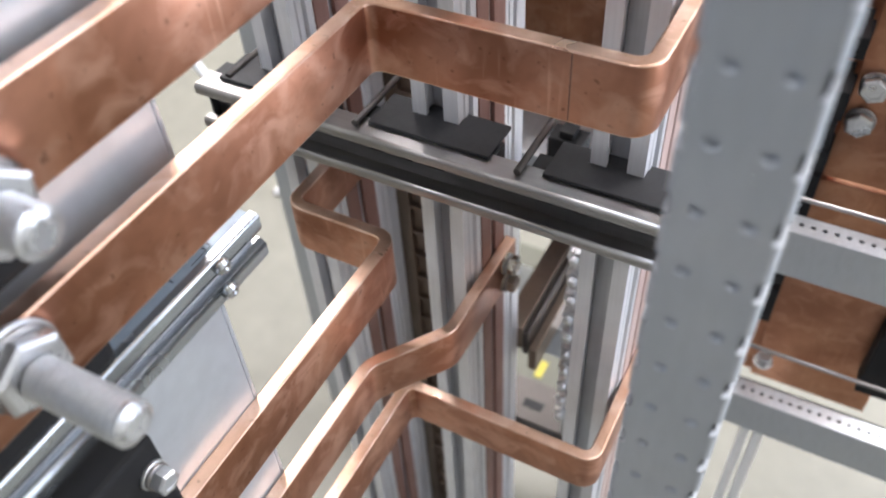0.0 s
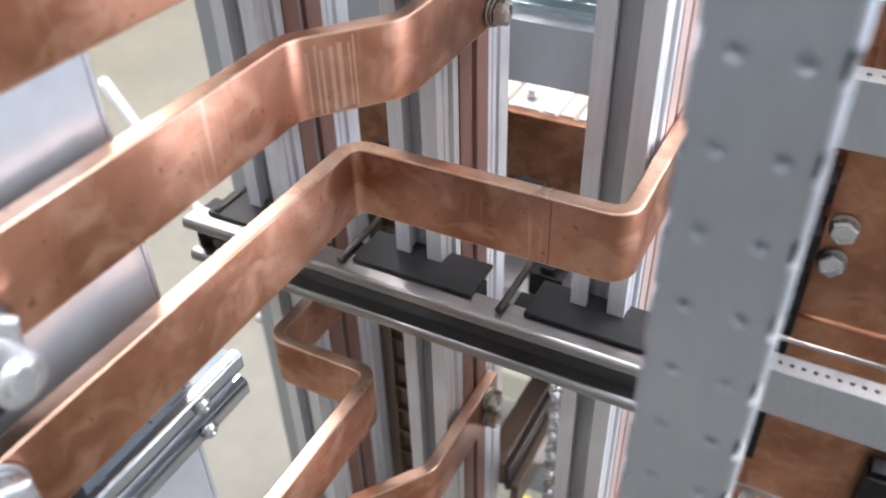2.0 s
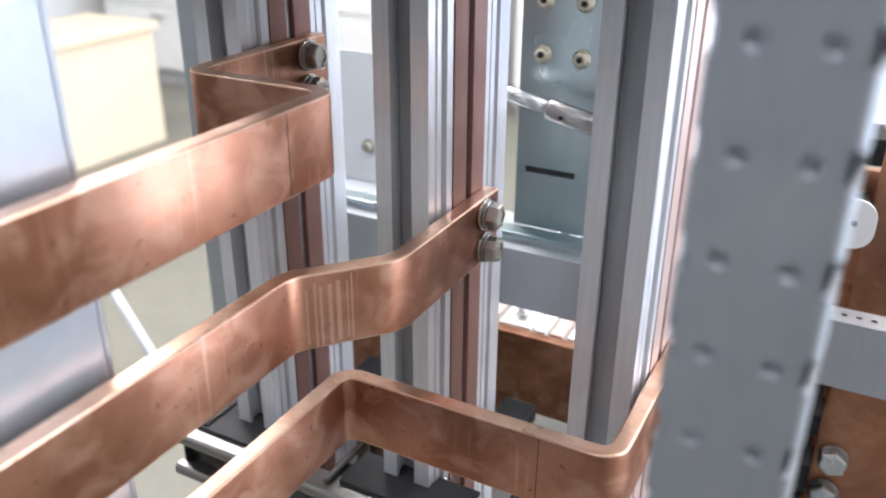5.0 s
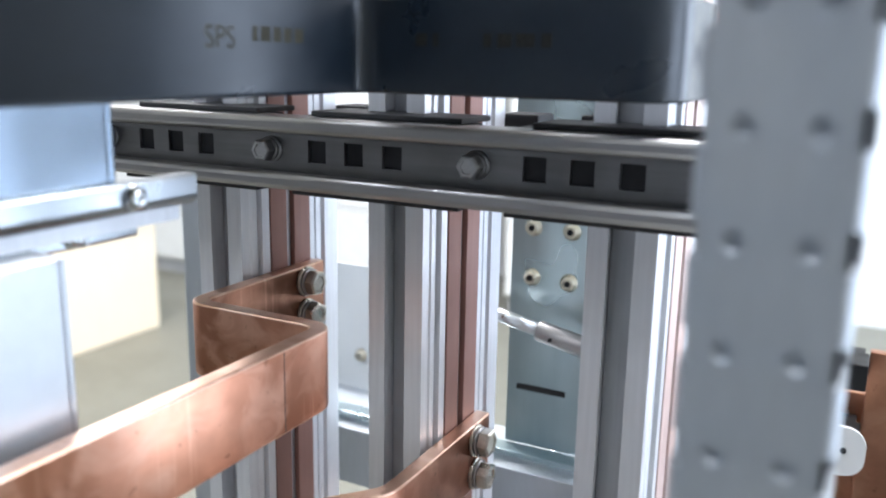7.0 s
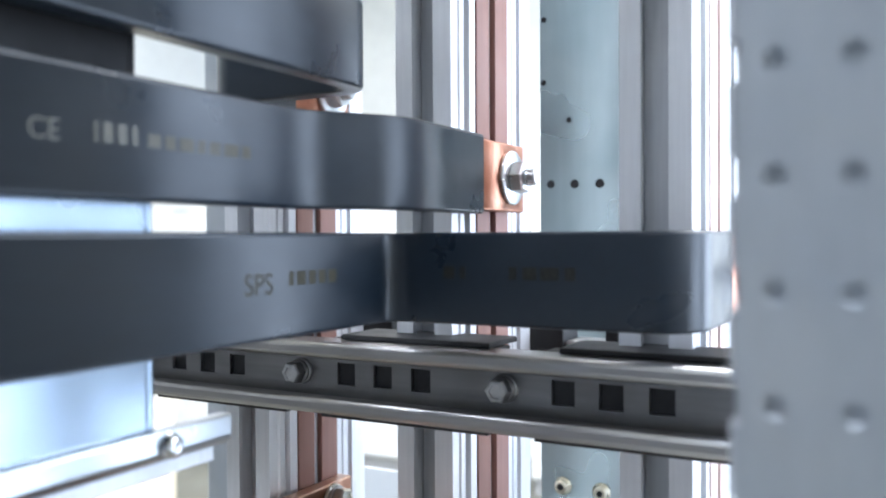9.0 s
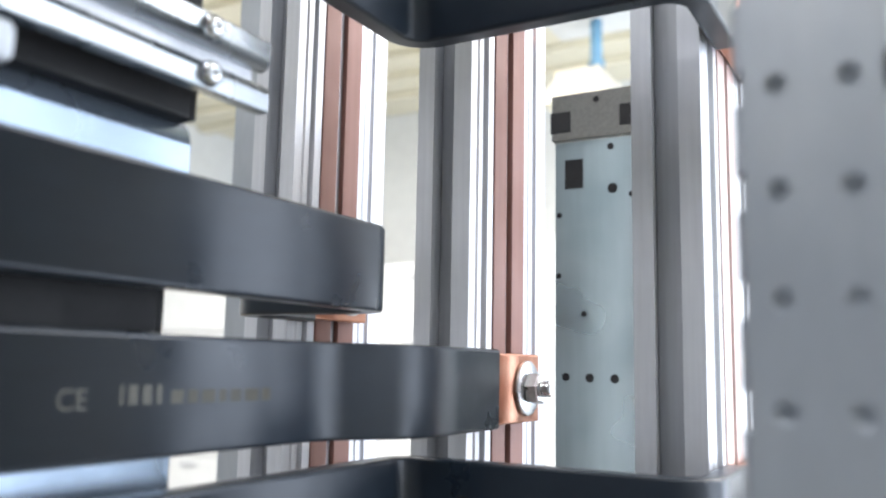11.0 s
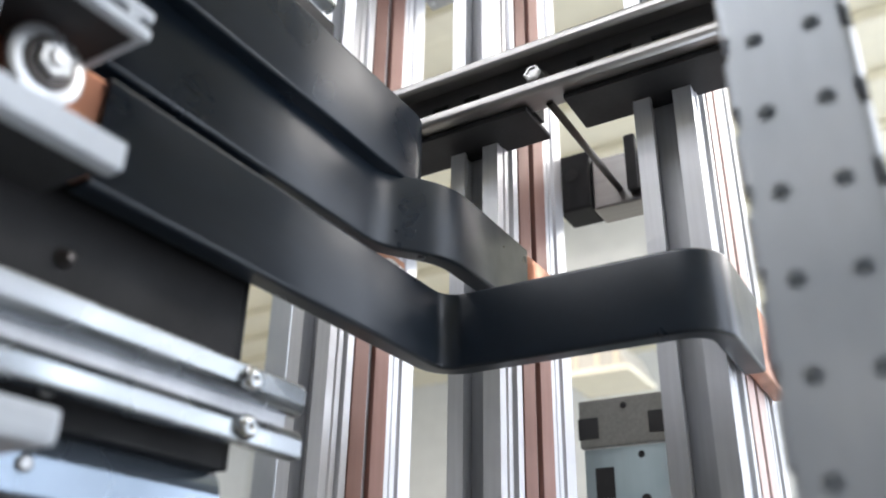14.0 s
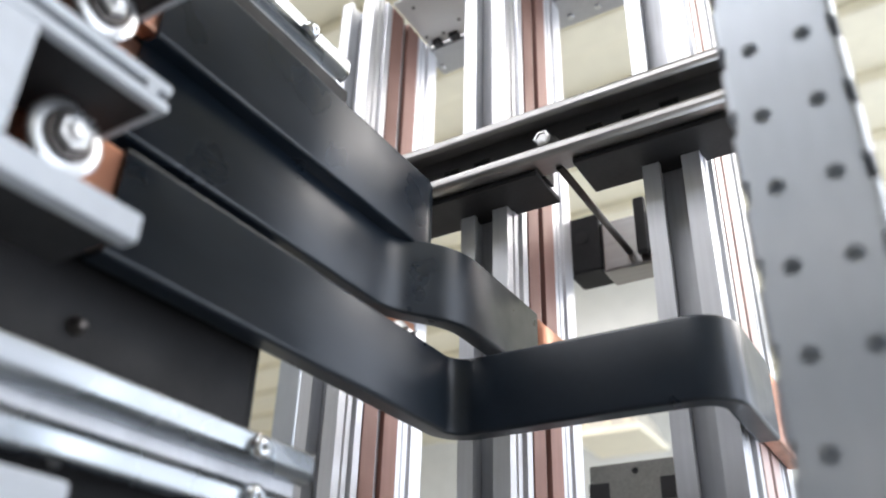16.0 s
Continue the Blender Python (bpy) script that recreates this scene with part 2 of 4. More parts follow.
def strip(points, z0, z1, thick, radius, edge=0.0012):
    """A flat bar stood on edge and bent in plan along points."""
    line = rounded(points, radius)
    bm = bmesh.new()
    t = thick / 2
    section = []
    for sx, zc, first in ((-1, z0 + edge, 180), (1, z0 + edge, 270), (1, z1 - edge, 0), (-1, z1 - edge, 90)):
        for k in range(4):
            a = radians(first + 30 * k)
            section.append((sx * (t - edge) + edge * math.cos(a), zc + edge * math.sin(a)))
    n = len(section)
    rows = []
    for i, p in enumerate(line):
        a = line[max(i - 1, 0)]
        b = line[min(i + 1, len(line) - 1)]
        if 0 < i < len(line) - 1:
            d1, d2 = (p - a).normalized(), (b - p).normalized()
            d = (d1 + d2).normalized()
            k = 1 / max(d.dot(d1), 0.5)
        else:
            d, k = (b - a).normalized(), 1
        side = Vector((d.y, -d.x)) * k
        rows.append([bm.verts.new((p.x + side.x * s, p.y + side.y * s, z)) for s, z in section])
    for a, b in zip(rows, rows[1:]):
        for i in range(n):
            f = bm.faces.new((a[i], b[i], b[(i + 1) % n], a[(i + 1) % n]))
            f.smooth = i in (7, 15)
            f.material_index = 0 if i in (7, 15) else 1
    bm.faces.new(rows[0])
    bm.faces.new(rows[-1][::-1])
    bmesh.ops.recalc_face_normals(bm, faces=bm.faces)
    return bm


def add_bolt(parent, at, m, head=0.0065, washer=0.0, shank=0.0, mat=None):
    """A hex bolt along m's z under parent, with its washers and thread."""
    mat = mat or BOLT
    base = Matrix.Translation(at) @ m @ Matrix.Rotation(at[2] * 700, 4, "Z")
    z = 0.0045 if washer else 0.0
    r = head * 1.15
    bolt = part("bolt", lathe([(r * 0.9, z), (r, z + 0.0006), (r, z + 0.0060), (r * 0.86, z + 0.0072), (r * 0.60, z + 0.0074), (r * 0.56, z + 0.0066)], 6, base, True), mat, parent)
    if washer:
        part("washer", lathe([(washer, 0), (washer, 0.0016), (washer - 0.0006, 0.002), (head * 0.6, 0.002)], 32, base), mat, bolt)
        part("spring_washer", lathe([(head * 1.05, 0.002), (head * 1.2, 0.0024), (head * 1.2, 0.0042), (head * 1.05, 0.0045)], 24, base), STEEL_RAIL, bolt)
    if shank:
        rings, pitch, r = [], 0.0032, head * 0.62
        k = int(shank / pitch)
        for i in range(k):
            a = z + 0.0075 + i * pitch
            rings += [(r * 0.80, a), (r * 0.80, a + pitch * 0.25), (r, a + pitch * 0.60), (r, a + pitch * 0.75)]
        end = z + 0.0075 + k * pitch
        rings += [(r * 0.78, end), (r * 0.62, end + 0.0012)]
        part("thread", lathe(rings, 24, base, True), mat, bolt)
    return bolt


def add_nut(parent, at, m, r=0.0065, washer=0.0):
    base = Matrix.Translation(at) @ m @ Matrix.Rotation(at[2] * 700, 4, "Z")
    nut = part("nut", lathe([(r, 0.0024), (r * 1.15, 0.0032), (r * 1.15, 0.0095), (r, 0.0104), (r * 0.62, 0.0104)], 6, base, True), BOLT, parent)
    part("washer", lathe([(washer, 0), (washer, 0.0018), (washer - 0.0008, 0.0024), (r * 0.6, 0.0024)], 32, base), BOLT, nut)
    part("thread", lathe([(r * 0.6, 0.0104), (r * 0.6, 0.0118), (r * 0.52, 0.0126), (r * 0.6, 0.0134), (r * 0.52, 0.0144), (r * 0.6, 0.0154), (r * 0.45, 0.017)], 20, base), BOLT, nut)


def add_cap_nut(parent, at, m):
    """A broad plain washer with a low nut sunk in a dark spring ring."""
    base = Matrix.Translation(at) @ m
    nut = part("nut", lathe([(0.0056, 0.0022), (0.0062, 0.0028), (0.0062, 0.0058), (0.0054, 0.0066), (0.0036, 0.0066), (0.0034, 0.0076), (0.0026, 0.0082)], 6, base, True), BOLT, parent)
    part("washer", lathe([(0.0128, 0), (0.0128, 0.0016), (0.0121, 0.0022), (0.0086, 0.0022)], 36, base), BOLT, nut)
    part("spring_washer", lathe([(0.0085, 0.0020), (0.0085, 0.0032), (0.0080, 0.0036), (0.0060, 0.0036)], 28, base), ROD_STEEL, nut)


# ---- room ----
tagged(obj("floor", box(-4.2, 3.2, -3.2, 4.2, -0.1, 0), FLOOR), "grey sealed workshop floor", "floor", kind="structure")
tagged(obj("ceiling", box(-4.2, 3.2, -3.2, 4.2, 3.0, 3.1), CREAM), "cream workshop ceiling with ribs", "ceiling", kind="structure")
tagged(obj("wall_north", box(-4.2, 3.2, 4.2, 4.3, 0, 3.0), WALL), "white painted workshop wall", "wall", kind="structure")
tagged(obj("wall_south", box(-4.2, 3.2, -3.3, -3.2, 0, 3.0), SOUTH), "grey painted workshop wall", "wall", kind="structure")
tagged(obj("wall_west", box(-4.3, -4.2, -3.2, 4.2, 0, 3.0), WALL), "white painted workshop wall", "wall", kind="structure")
east = box(2.1, 2.2, -3.2, 4.2, 0, 0.3)
for b in ((2.1, 2.2, -3.2, 4.2, 2.85, 3.0), (2.1, 2.2, -3.2, -0.1, 0.3, 2.85), (2.1, 2.2, 4.0, 4.2, 0.3, 2.85)):
    box_into(east, *b)
tagged(obj("wall_east", east, WALL), "white painted workshop wall with a wide window opening", "wall", kind="structure")

win = tagged(new("window_1"), "wide workshop window with white frame and daylight behind", "window", kind="structure")
for name, b in (("window_sill", (2.05, 2.0998, -0.15, 4.05, 0.26, 0.2995)), ("window_head", (2.05, 2.0998, -0.15, 4.05, 2.851, 2.89)), ("window_frame", (2.05, 2.0998, -0.15, -0.1005, 0.30, 2.85)), ("window_frame", (2.05, 2.0998, 4.0005, 4.05, 0.30, 2.85))):
    part(name, box(*b, 0.004), WALL, win)

# ---- uprights: aluminium profile with copper sides ----
PITCH = 0.1332
Z0, Z1 = 0.0, 1.9675


def build_upright(side):
    u = thing("busbar_upright", "grey aluminium busbar upright with slotted front and copper side strips", "busbar", (0, 0, 0), "busbar uprights in a row")
    front = [(0, 0), (0.011, 0), (0.011, 0.004), (0.0085, 0.004), (0.0085, 0.016), (0.0275, 0.016), (0.0275, 0.004), (0.025, 0.004), (0.025, 0), (0.0365, 0), (0.0365, 0.0078), (0.0374, 0.0092), (0.0374, 0.0145), (0.0360, 0.0150), (0.0360, 0.0162), (0.0396, 0.0170), (0.0396, 0.0245), (0, 0.0245)]
    part("front_profile", prism(front, "z", Z0, Z1), ALUMINIUM, u)
    # sheet over the slot floor, its darker colour stands for the slot's shade
    part("slot_shade", box(0.009, 0.027, 0.0145, 0.0159, Z0 + 0.01, Z1 - 0.01), SLOT, u)
    part("copper_strip", box(0.002, 0.0405, 0.0247, 0.0422, Z0, Z1, 0.0008), side, u)
    # recessed core, coloured darker for the shade between the copper strips
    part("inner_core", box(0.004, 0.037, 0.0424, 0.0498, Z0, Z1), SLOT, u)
    part("copper_strip", box(0.002, 0.0405, 0.0500, 0.0682, Z0, Z1, 0.0008), side, u)
    back = [(0, 0.0684), (0.0402, 0.0684), (0.0402, 0.0735), (0.0388, 0.0740), (0.0388, 0.0752), (0.0402, 0.0756), (0.0402, 0.0812), (0.0385, 0.0817), (0.0385, 0.0832), (0.0415, 0.0844), (0.0415, 0.100), (0.0, 0.100)]
    part("rear_profile", prism(back, "z", Z0, Z1), ALUMINIUM, u)
    return u


upright = build_upright(PINK_COPPER)
copy_thing(upright, pose(-PITCH, 0, 0))
# the right upright's side strips are paler than the other two
bright_upright = build_upright(PALE_COPPER)
bright_upright.location = (PITCH, 0, 0)
tagged(bright_upright, "grey aluminium busbar upright with paler copper side strips")

# ---- cross rails ----
def build_rail(zc, x0, first=-1):
    x1 = 0.224
    r = thing("cross_rail", "bare steel C-section cross rail with square holes", "rail", (0, 0, zc), "cross rails")
    web, lip, h = -0.0152, -0.034, 0.0205
    r0, lip_h, nose = 0.0031, 0.0094, lip - 0.0022
    arc = [(nose + r0 - r0 * math.cos(k), -h + r0 + r0 * math.sin(k)) for k in [radians(a) for a in range(-90, 1, 15)]]
    arc += [(nose + r0 - r0 * math.cos(k), -h + lip_h - r0 + r0 * math.sin(k)) for k in [radians(a) for a in range(0, 91, 15)]]
    low = [(web, -h)] + arc + [(lip + 0.006, -h + lip_h), (lip + 0.006, -h + 0.0035), (web, -h + 0.0035)]
    bm = prism(low, "x", x0, x1)
    top = prism([(y, -z) for y, z in low], "x", x0, x1)
    me = bpy.data.meshes.new("half")
    top.to_mesh(me)
    top.free()
    bm.from_mesh(me)
    for f in bm.faces:
        f.smooth = len(f.verts) == 4 and abs(f.normal.y) > 0.02 and abs(f.normal.z) > 0.02
    webs = bmesh.new()
    edges = [x0]
    for g in (-1, 0, 1):
        for j in range(3):
            x = -0.0237 + g * PITCH + j * 0.025
            edges += [x - 0.0062, x + 0.0062]
    edges.append(x1)
    for a, b in zip(edges[::2], edges[1::2]):
        box_into(webs, a, b, web - 0.0027, web - 0.0002, -0.0168, 0.0168) if a == x0 or b == x1 else box_into(webs, a, b, web - 0.0027, web - 0.0002, -0.0064, 0.0064)
    for a, b in ((-0.0168, -0.0064), (0.0064, 0.0168)):
        box_into(webs, edges[1], edges[-2], web - 0.0027, web - 0.0002, a, b)
    part("channel", bm, STEEL_RAIL, r)
    part("web", webs, RAIL_WEB, r)
    cap = part("end_cap", box(x0 + 0.001, x0 + 0.003, nose + 0.0105, web - 0.003, -0.0168, 0.0168, 0.0005), PAD, r)
    part("cap_screw", lathe([(0.0026, 0), (0.0026, 0.0008), (0.0014, 0.0016)], 12, Matrix.Translation((x0 + 0.001, (nose + 0.0075 + web) / 2, 0.002)) @ Matrix.Rotation(radians(-90), 4, "Y")), BOLT, cap)
    for g in range(first, 2):
        add_bolt(r, (-0.0558 + PITCH * g, web - 0.0026, 0), TO_FRONT, 0.0058, 0.0078, 0.0, DULL_BOLT)
    return r


RAILS = (0.811, 1.2155, 1.7172)
build_rail(RAILS[0], -0.172, 2)
build_rail(RAILS[1], -0.215)
build_rail(RAILS[2], -0.215)


def build_pad():
    p = thing("busbar_support", "black plastic busbar support clamped behind the rail", "support", (0, 0, 0), "busbar supports")
    part("top_plate", box(-0.024, 0.0705, -0.0225, 0.014, 0.0207, 0.0238, 0.0008), PAD, p)
    part("bottom_plate", box(-0.037, 0.0705, -0.0245, 0.014, -0.0245, -0.0207, 0.0008), PAD, p)
    part("body", box(-0.0345, 0.0725, -0.0151, -0.0008, -0.0206, 0.0206), PAD, p)
    return p


pad = build_pad()
pad.location = (0, 0, RAILS[1])
for z in RAILS:
    for g in (-1, 0, 1):
        if z != RAILS[1] or g:
            copy_thing(pad, pose(g * PITCH, 0, z))

# ---- busbar links ----
H = 0.045


def link_bar(kind, top, xr, yx, sleeved, bend=(-0.112, -0.072), h=H):
    """A bent link from a device terminal to the upright of its phase: kind 1, 2 or 3. xr: the run's outer face; yx: the cross leg's front."""
    t, y_start = (0.012 if sleeved else 0.010), -0.36
    c = xr - t / 2
    x_end = {1: -PITCH, 2: 0, 3: PITCH}[kind] + 0.0460
    if kind == 2:
        pts = [(c, y_start), (c, bend[0]), (x_end, bend[1]), (x_end, 0.069)]
    else:
        pts = [(c, y_start), (c, yx + t / 2), (x_end, yx + t / 2), (x_end, 0.069)]
    label = "black insulated flat busbar link with bare copper ends" if sleeved else "bare copper flat busbar link bent to its upright"
    ob = thing("busbar_link", label, "busbar", (0, 0, 0), "busbar links")
    z0 = top - h
    radius = 0.024 if kind == 2 else 0.011
    if sleeved:
        far = 0.018 if kind == 3 else 0.0
        part("sleeve", strip([(c, -0.292)] + pts[1:-1] + [(x_end, 0.010 + far * 0.5)], z0, top, t, radius + (0.006 if kind != 2 else 0.018), 0.0019), SLEEVE, ob)
        part("copper_end", strip([(x_end, 0.0), (x_end, 0.069 + far)], z0 + 0.002, top - 0.002, t - 0.003, 0.01), COPPER, ob)
        part("copper_end", strip([(c, y_start), (c, -0.285)], z0 + 0.002, top - 0.002, t - 0.003, 0.01), COPPER, ob)
        add_nut(ob, (x_end + 0.0046, 0.050 + far * 0.8, (z0 + top) / 2), TO_X, 0.0085, 0.0165)
        if top > 1.5:
            zn = (z0 + top) / 2 - 0.0045
            part("spacer", lathe([(0.0085, c + 0.0047), (0.0085, 0.0535)], 24, Matrix.Translation((0, -0.327, zn)) @ TO_X), COPPER, ob, "bright copper spacer")
            add_cap_nut(ob, (0.0538, -0.327, zn), TO_X)
        else:
            add_nut(ob, (c + 0.0036, -0.325, (z0 + top) / 2), TO_X, 0.0085, 0.0145)
    else:
        part("bar", strip(pts, z0, top, t, radius), (COPPER, COPPER_EDGE), ob)
        for dz in (0.011, 0.034):
            add_bolt(ob, (x_end + 0.0051, 0.048, top - dz), TO_X, 0.008, 0.0105, 0.0, WARM_BOLT)
        if kind == 2:
            add_bolt(ob, (c + 0.0051, -0.304, top - 0.033), TO_X, 0.0165, 0.0190, 0.022)
        else:
            add_bolt(ob, (c + 0.0051, -0.325, top - 0.016), TO_X, 0.0152, 0.0195, 0.049)
    return ob


LINKS = [(3, 0.960, 0.018, -0.065, False), (2, 1.0395, 0.012, 0, False, (-0.100, -0.053)), (1, 1.1275, 0.013, -0.060, False),
         (1, 0.757, 0.008, -0.056, False), (2, 0.665, 0.009, 0, False, (-0.104, -0.046)), (3, 0.585, 0.012, -0.064, False),
         (3, 1.297, 0.032, -0.056, True), (2, 1.353, 0.022, 0, True), (1, 1.415, 0.022, -0.062, True),
         (3, 1.5565, 0.035, -0.062, True, (0, 0), 0.0435), (2, 1.6125, 0.0265, 0, True, (-0.116, -0.082), 0.0455), (1, 1.6585, 0.035, -0.088, True, (0, 0), 0.0485)]
links = [link_bar(*row) for row in LINKS]


def lettering(text, parent, m, size):
    """Raised print in the built-in font."""
    c = bpy.data.curves.new("print", "FONT")
    c.body, c.size, c.extrude = text, size, 0.00008
    t = new("print", c)
    me = bpy.data.meshes.new_from_object(t.evaluated_get(bpy.context.evaluated_depsgraph_get()))
    bpy.data.objects.remove(t)
    me.transform(m)
    me.materials.append(PRINT)
    ob = new("print", me)
    ob.parent = parent


def print_bars(parent, x, y0, z0, widths, h=0.008):
    y = y0
    for w in widths:
        part("print", box(x, x + 0.00015, y, y + w, z0, z0 + h), PRINT, parent)
        y += w + 0.0022


ON_RUN = Matrix.Rotation(radians(90), 4, "Z") @ Matrix.Rotation(radians(90), 4, "X")
lettering("SPS", links[6], Matrix.Translation((0.0321, -0.1655, 1.2715)) @ ON_RUN, 0.0125)
print_bars(links[6], 0.0320, -0.1375, 1.2745, (0.003, 0.006, 0.005, 0.005, 0.006), 0.006)
lettering("CE", links[7], Matrix.Translation((0.0221, -0.2520, 1.3265)) @ ON_RUN, 0.0100)
print_bars(links[7], 0.0220, -0.2270, 1.3275, (0.0015, 0.004, 0.004, 0.0025), 0.007)
print_bars(links[7], 0.0220, -0.2040, 1.3275, (0.006, 0.005, 0.007, 0.004, 0.006, 0.008, 0.005), 0.005)

for x, w in ((0.062, 0.006), (0.071, 0.003), (0.097, 0.004), (0.104, 0.007), (0.113, 0.009), (0.125, 0.005)):
    part("print", box(x, x + w, LINKS[6][3] - 0.00015, LINKS[6][3], 1.2745, 1.2805), FAINT_PRINT, links[6])
# rubbed press marks on the kink of a bare bar
rng = random.Random(7)
kink_a, kink_b = Vector((0.0070, -0.100, 0)), Vector((0.0460, -0.053, 0))
along = (kink_b - kink_a).normalized()
face = Vector((along.y, -along.x, 0))
for k in range(7):
    at = kink_a + along * (0.009 + 0.0042 * k + rng.uniform(-0.001, 0.001)) + face * 0.00505
    w, low, high = rng.uniform(0.0008, 0.0026), rng.uniform(0.0013, 0.004), rng.uniform(0.036, 0.0437)
    m = Matrix.Translation((at.x, at.y, LINKS[1][1] - H)) @ Matrix.Rotation(math.atan2(along.y, along.x), 4, "Z")
    bm = box(-w / 2, w / 2, -0.00008, 0.00008, low, high)
    bm.transform(m)
    part("press_mark", bm, RUBBED_COPPER, links[1])
# scribed lines across the bare bars
part("scribe_line", box(0.1386, 0.1391, -0.06515, -0.0650, 0.9165, 0.9588), ROD_STEEL, links[0])
part("scribe_line", box(0.0130, 0.01315, -0.0983, -0.0978, 1.0840, 1.1262), ROD_STEEL, links[2])

# ---- perforated post ----
def holed_cell(bm, x0, x1, z0, z1, cx, cz, r, y, depth, n=16, floor_r=0.0):
    """One cell of sheet metal with a round hole and the wall of the hole."""
    rim, back, outer = [], [], []
    for i in range(n):
        a = 2 * math.pi * (i + 0.5) / n
        ca, sa = math.cos(a), math.sin(a)
        rim.append(bm.verts.new((cx + r * ca, y, cz + r * sa)))
        back.append(bm.verts.new((cx + r * ca, y + depth, cz + r * sa)))
        k = min(((x1 if ca > 0 else x0) - cx) / ca if abs(ca) > 1e-6 else 9, ((z1 if sa > 0 else z0) - cz) / sa if abs(sa) > 1e-6 else 9)
        outer.append(bm.verts.new((cx + k * ca, y, cz + k * sa)))
    for i in range(n):
        j = (i + 1) % n
        bm.faces.new((rim[i], rim[j], outer[j], outer[i]))
        if not floor_r:
            bm.faces.new((rim[j], rim[i], back[i], back[j]))
    if floor_r:
        for i in range(n):
            back[i].co.x, back[i].co.z = cx + (back[i].co.x - cx) * floor_r / r, cz + (back[i].co.z - cz) * floor_r / r
        for i in range(n):
            bm.faces.new((rim[(i + 1) % n], rim[i], back[i], back[(i + 1) % n])).smooth = True
        bm.faces.new(back)
    for sx, sz, xc, zc in ((1, 1, x1, z1), (-1, 1, x0, z1), (-1, -1, x0, z0), (1, -1, x1, z0)):
        near = sorted(range(n), key=lambda i: (outer[i].co.x - xc) ** 2 + (outer[i].co.z - zc) ** 2)
        i = next(i for i in near if abs(outer[i].co.x - xc) < 1e-6)
        j = next(i for i in near if abs(outer[i].co.z - zc) < 1e-6)
        lo, hi = sorted((i, j))
        between = [outer[k] for k in (range(lo, hi + 1) if hi - lo < n / 2 else list(range(hi, n)) + list(range(0, lo + 1)))]
        c = bm.verts.new((xc, y, zc))
        bm.faces.new(between + [c])


post = thing("perforated_post", "grey sheet-steel cabinet post with rows of round holes and edge slots", "post", (0, 0, 0))
ROW, FIRST = 0.02604, 1.0736
PX = (0.2287, 0.2437, 0.2593)
PY = -0.2195
bm = bmesh.new()
rows = range(-40, 36)
for k in rows:
    zc = FIRST + k * ROW
    for x0, x1, cx in ((PX[0], PX[1], 0.2360), (PX[1], PX[2], 0.2520)):
        holed_cell(bm, x0, x1, zc - ROW / 2, zc + ROW / 2, cx, zc, 0.0028, PY, 0.0030, 16, 0.0023)
bmesh.ops.remove_doubles(bm, verts=bm.verts, dist=1e-5)
bmesh.ops.recalc_face_normals(bm, faces=bm.faces)
part("web", bm, POST_GREY, post)
zb, zt = FIRST - 40.5 * ROW, FIRST + 35.5 * ROW


def fold(x_in, x_out, y):
    """The rounded edge between the web and its flange, with a slot beside each row of holes."""
    s = 1 if x_out > x_in else -1
    r = abs(x_out - x_in)
    arc = [(x_in + s * r * math.sin(a), y + r * (1 - math.cos(a))) for a in [math.pi / 2 * i / 5 for i in range(6)]]
    loop = arc + [(x_out, y + 0.012), (x_out - s * 0.0015, y + 0.012), (x_in, y + 0.0015)]
    bm = bmesh.new()
    me = bpy.data.meshes.new("fold")
    for k in rows:
        zc = FIRST + k * ROW
        seg = prism(loop, "z", zc + 0.0046, zc + ROW - 0.0046)
        seg.to_mesh(me)
        seg.free()
        bm.from_mesh(me)
    part("edge_fold", bm, POST_GREY, post)


fold(PX[0], 0.2258, PY)
fold(PX[2], 0.2625, PY)
part("flange", box(0.2256, 0.2271, PY + 0.0122, PY + 0.045, 0.0, zt), POST_GREY, post)
notched = box(0.2610, 0.2625, PY + 0.0182, PY + 0.045, 0.0, zt)
k = 0
while zb + (k + 1) * ROW / 2 < zt:
    box_into(notched, 0.2610, 0.2625, PY + 0.0122, PY + 0.0182, zb + k * ROW / 2, zb + (k + 1) * ROW / 2 - 0.0045)
    k += 1
part("flange", notched, POST_GREY, post)
# sheets added behind the edge slots so that they look shaded
part("shade_liner", box(0.2275, 0.2283, PY + 0.0036, PY + 0.0199, 0.0, zt), SLOT, post)
part("shade_liner", box(0.2600, 0.2608, PY + 0.0036, PY + 0.0199, 0.0, zt), PAD, post)
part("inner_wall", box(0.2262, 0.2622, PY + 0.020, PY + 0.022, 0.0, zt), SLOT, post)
part("foot", box(0.2262, 0.262, PY + 0.001, PY + 0.02, 0.0, zb + 0.001), POST_GREY, post)

# ---- rear plate with its fixings ----
plate = thing("rear_plate", "galvanised steel mounting plate fixed behind the uprights", "plate", (0, 0, 0))
part("sheet", box(0.007, 0.115, 0.204, 0.206, 0.955, 1.525), GALVANISED, plate)
part("top_bracket", box(0.006, 0.115, 0.198, 0.206, 1.5255, 1.5635, 0.001), material("dull_bracket", (0.19, 0.19, 0.175), 0.5, 0.5), plate)
# holes are black pieces laid on the solid sheet, coloured as their inner shade
for x, z, w, h in ((0.0137, 1.5405, 0.0085, 0.0085), (0.0707, 1.5410, 0.0075, 0.0085)):
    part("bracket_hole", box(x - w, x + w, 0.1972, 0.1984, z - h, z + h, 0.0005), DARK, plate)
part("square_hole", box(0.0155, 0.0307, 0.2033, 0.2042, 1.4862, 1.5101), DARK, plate)
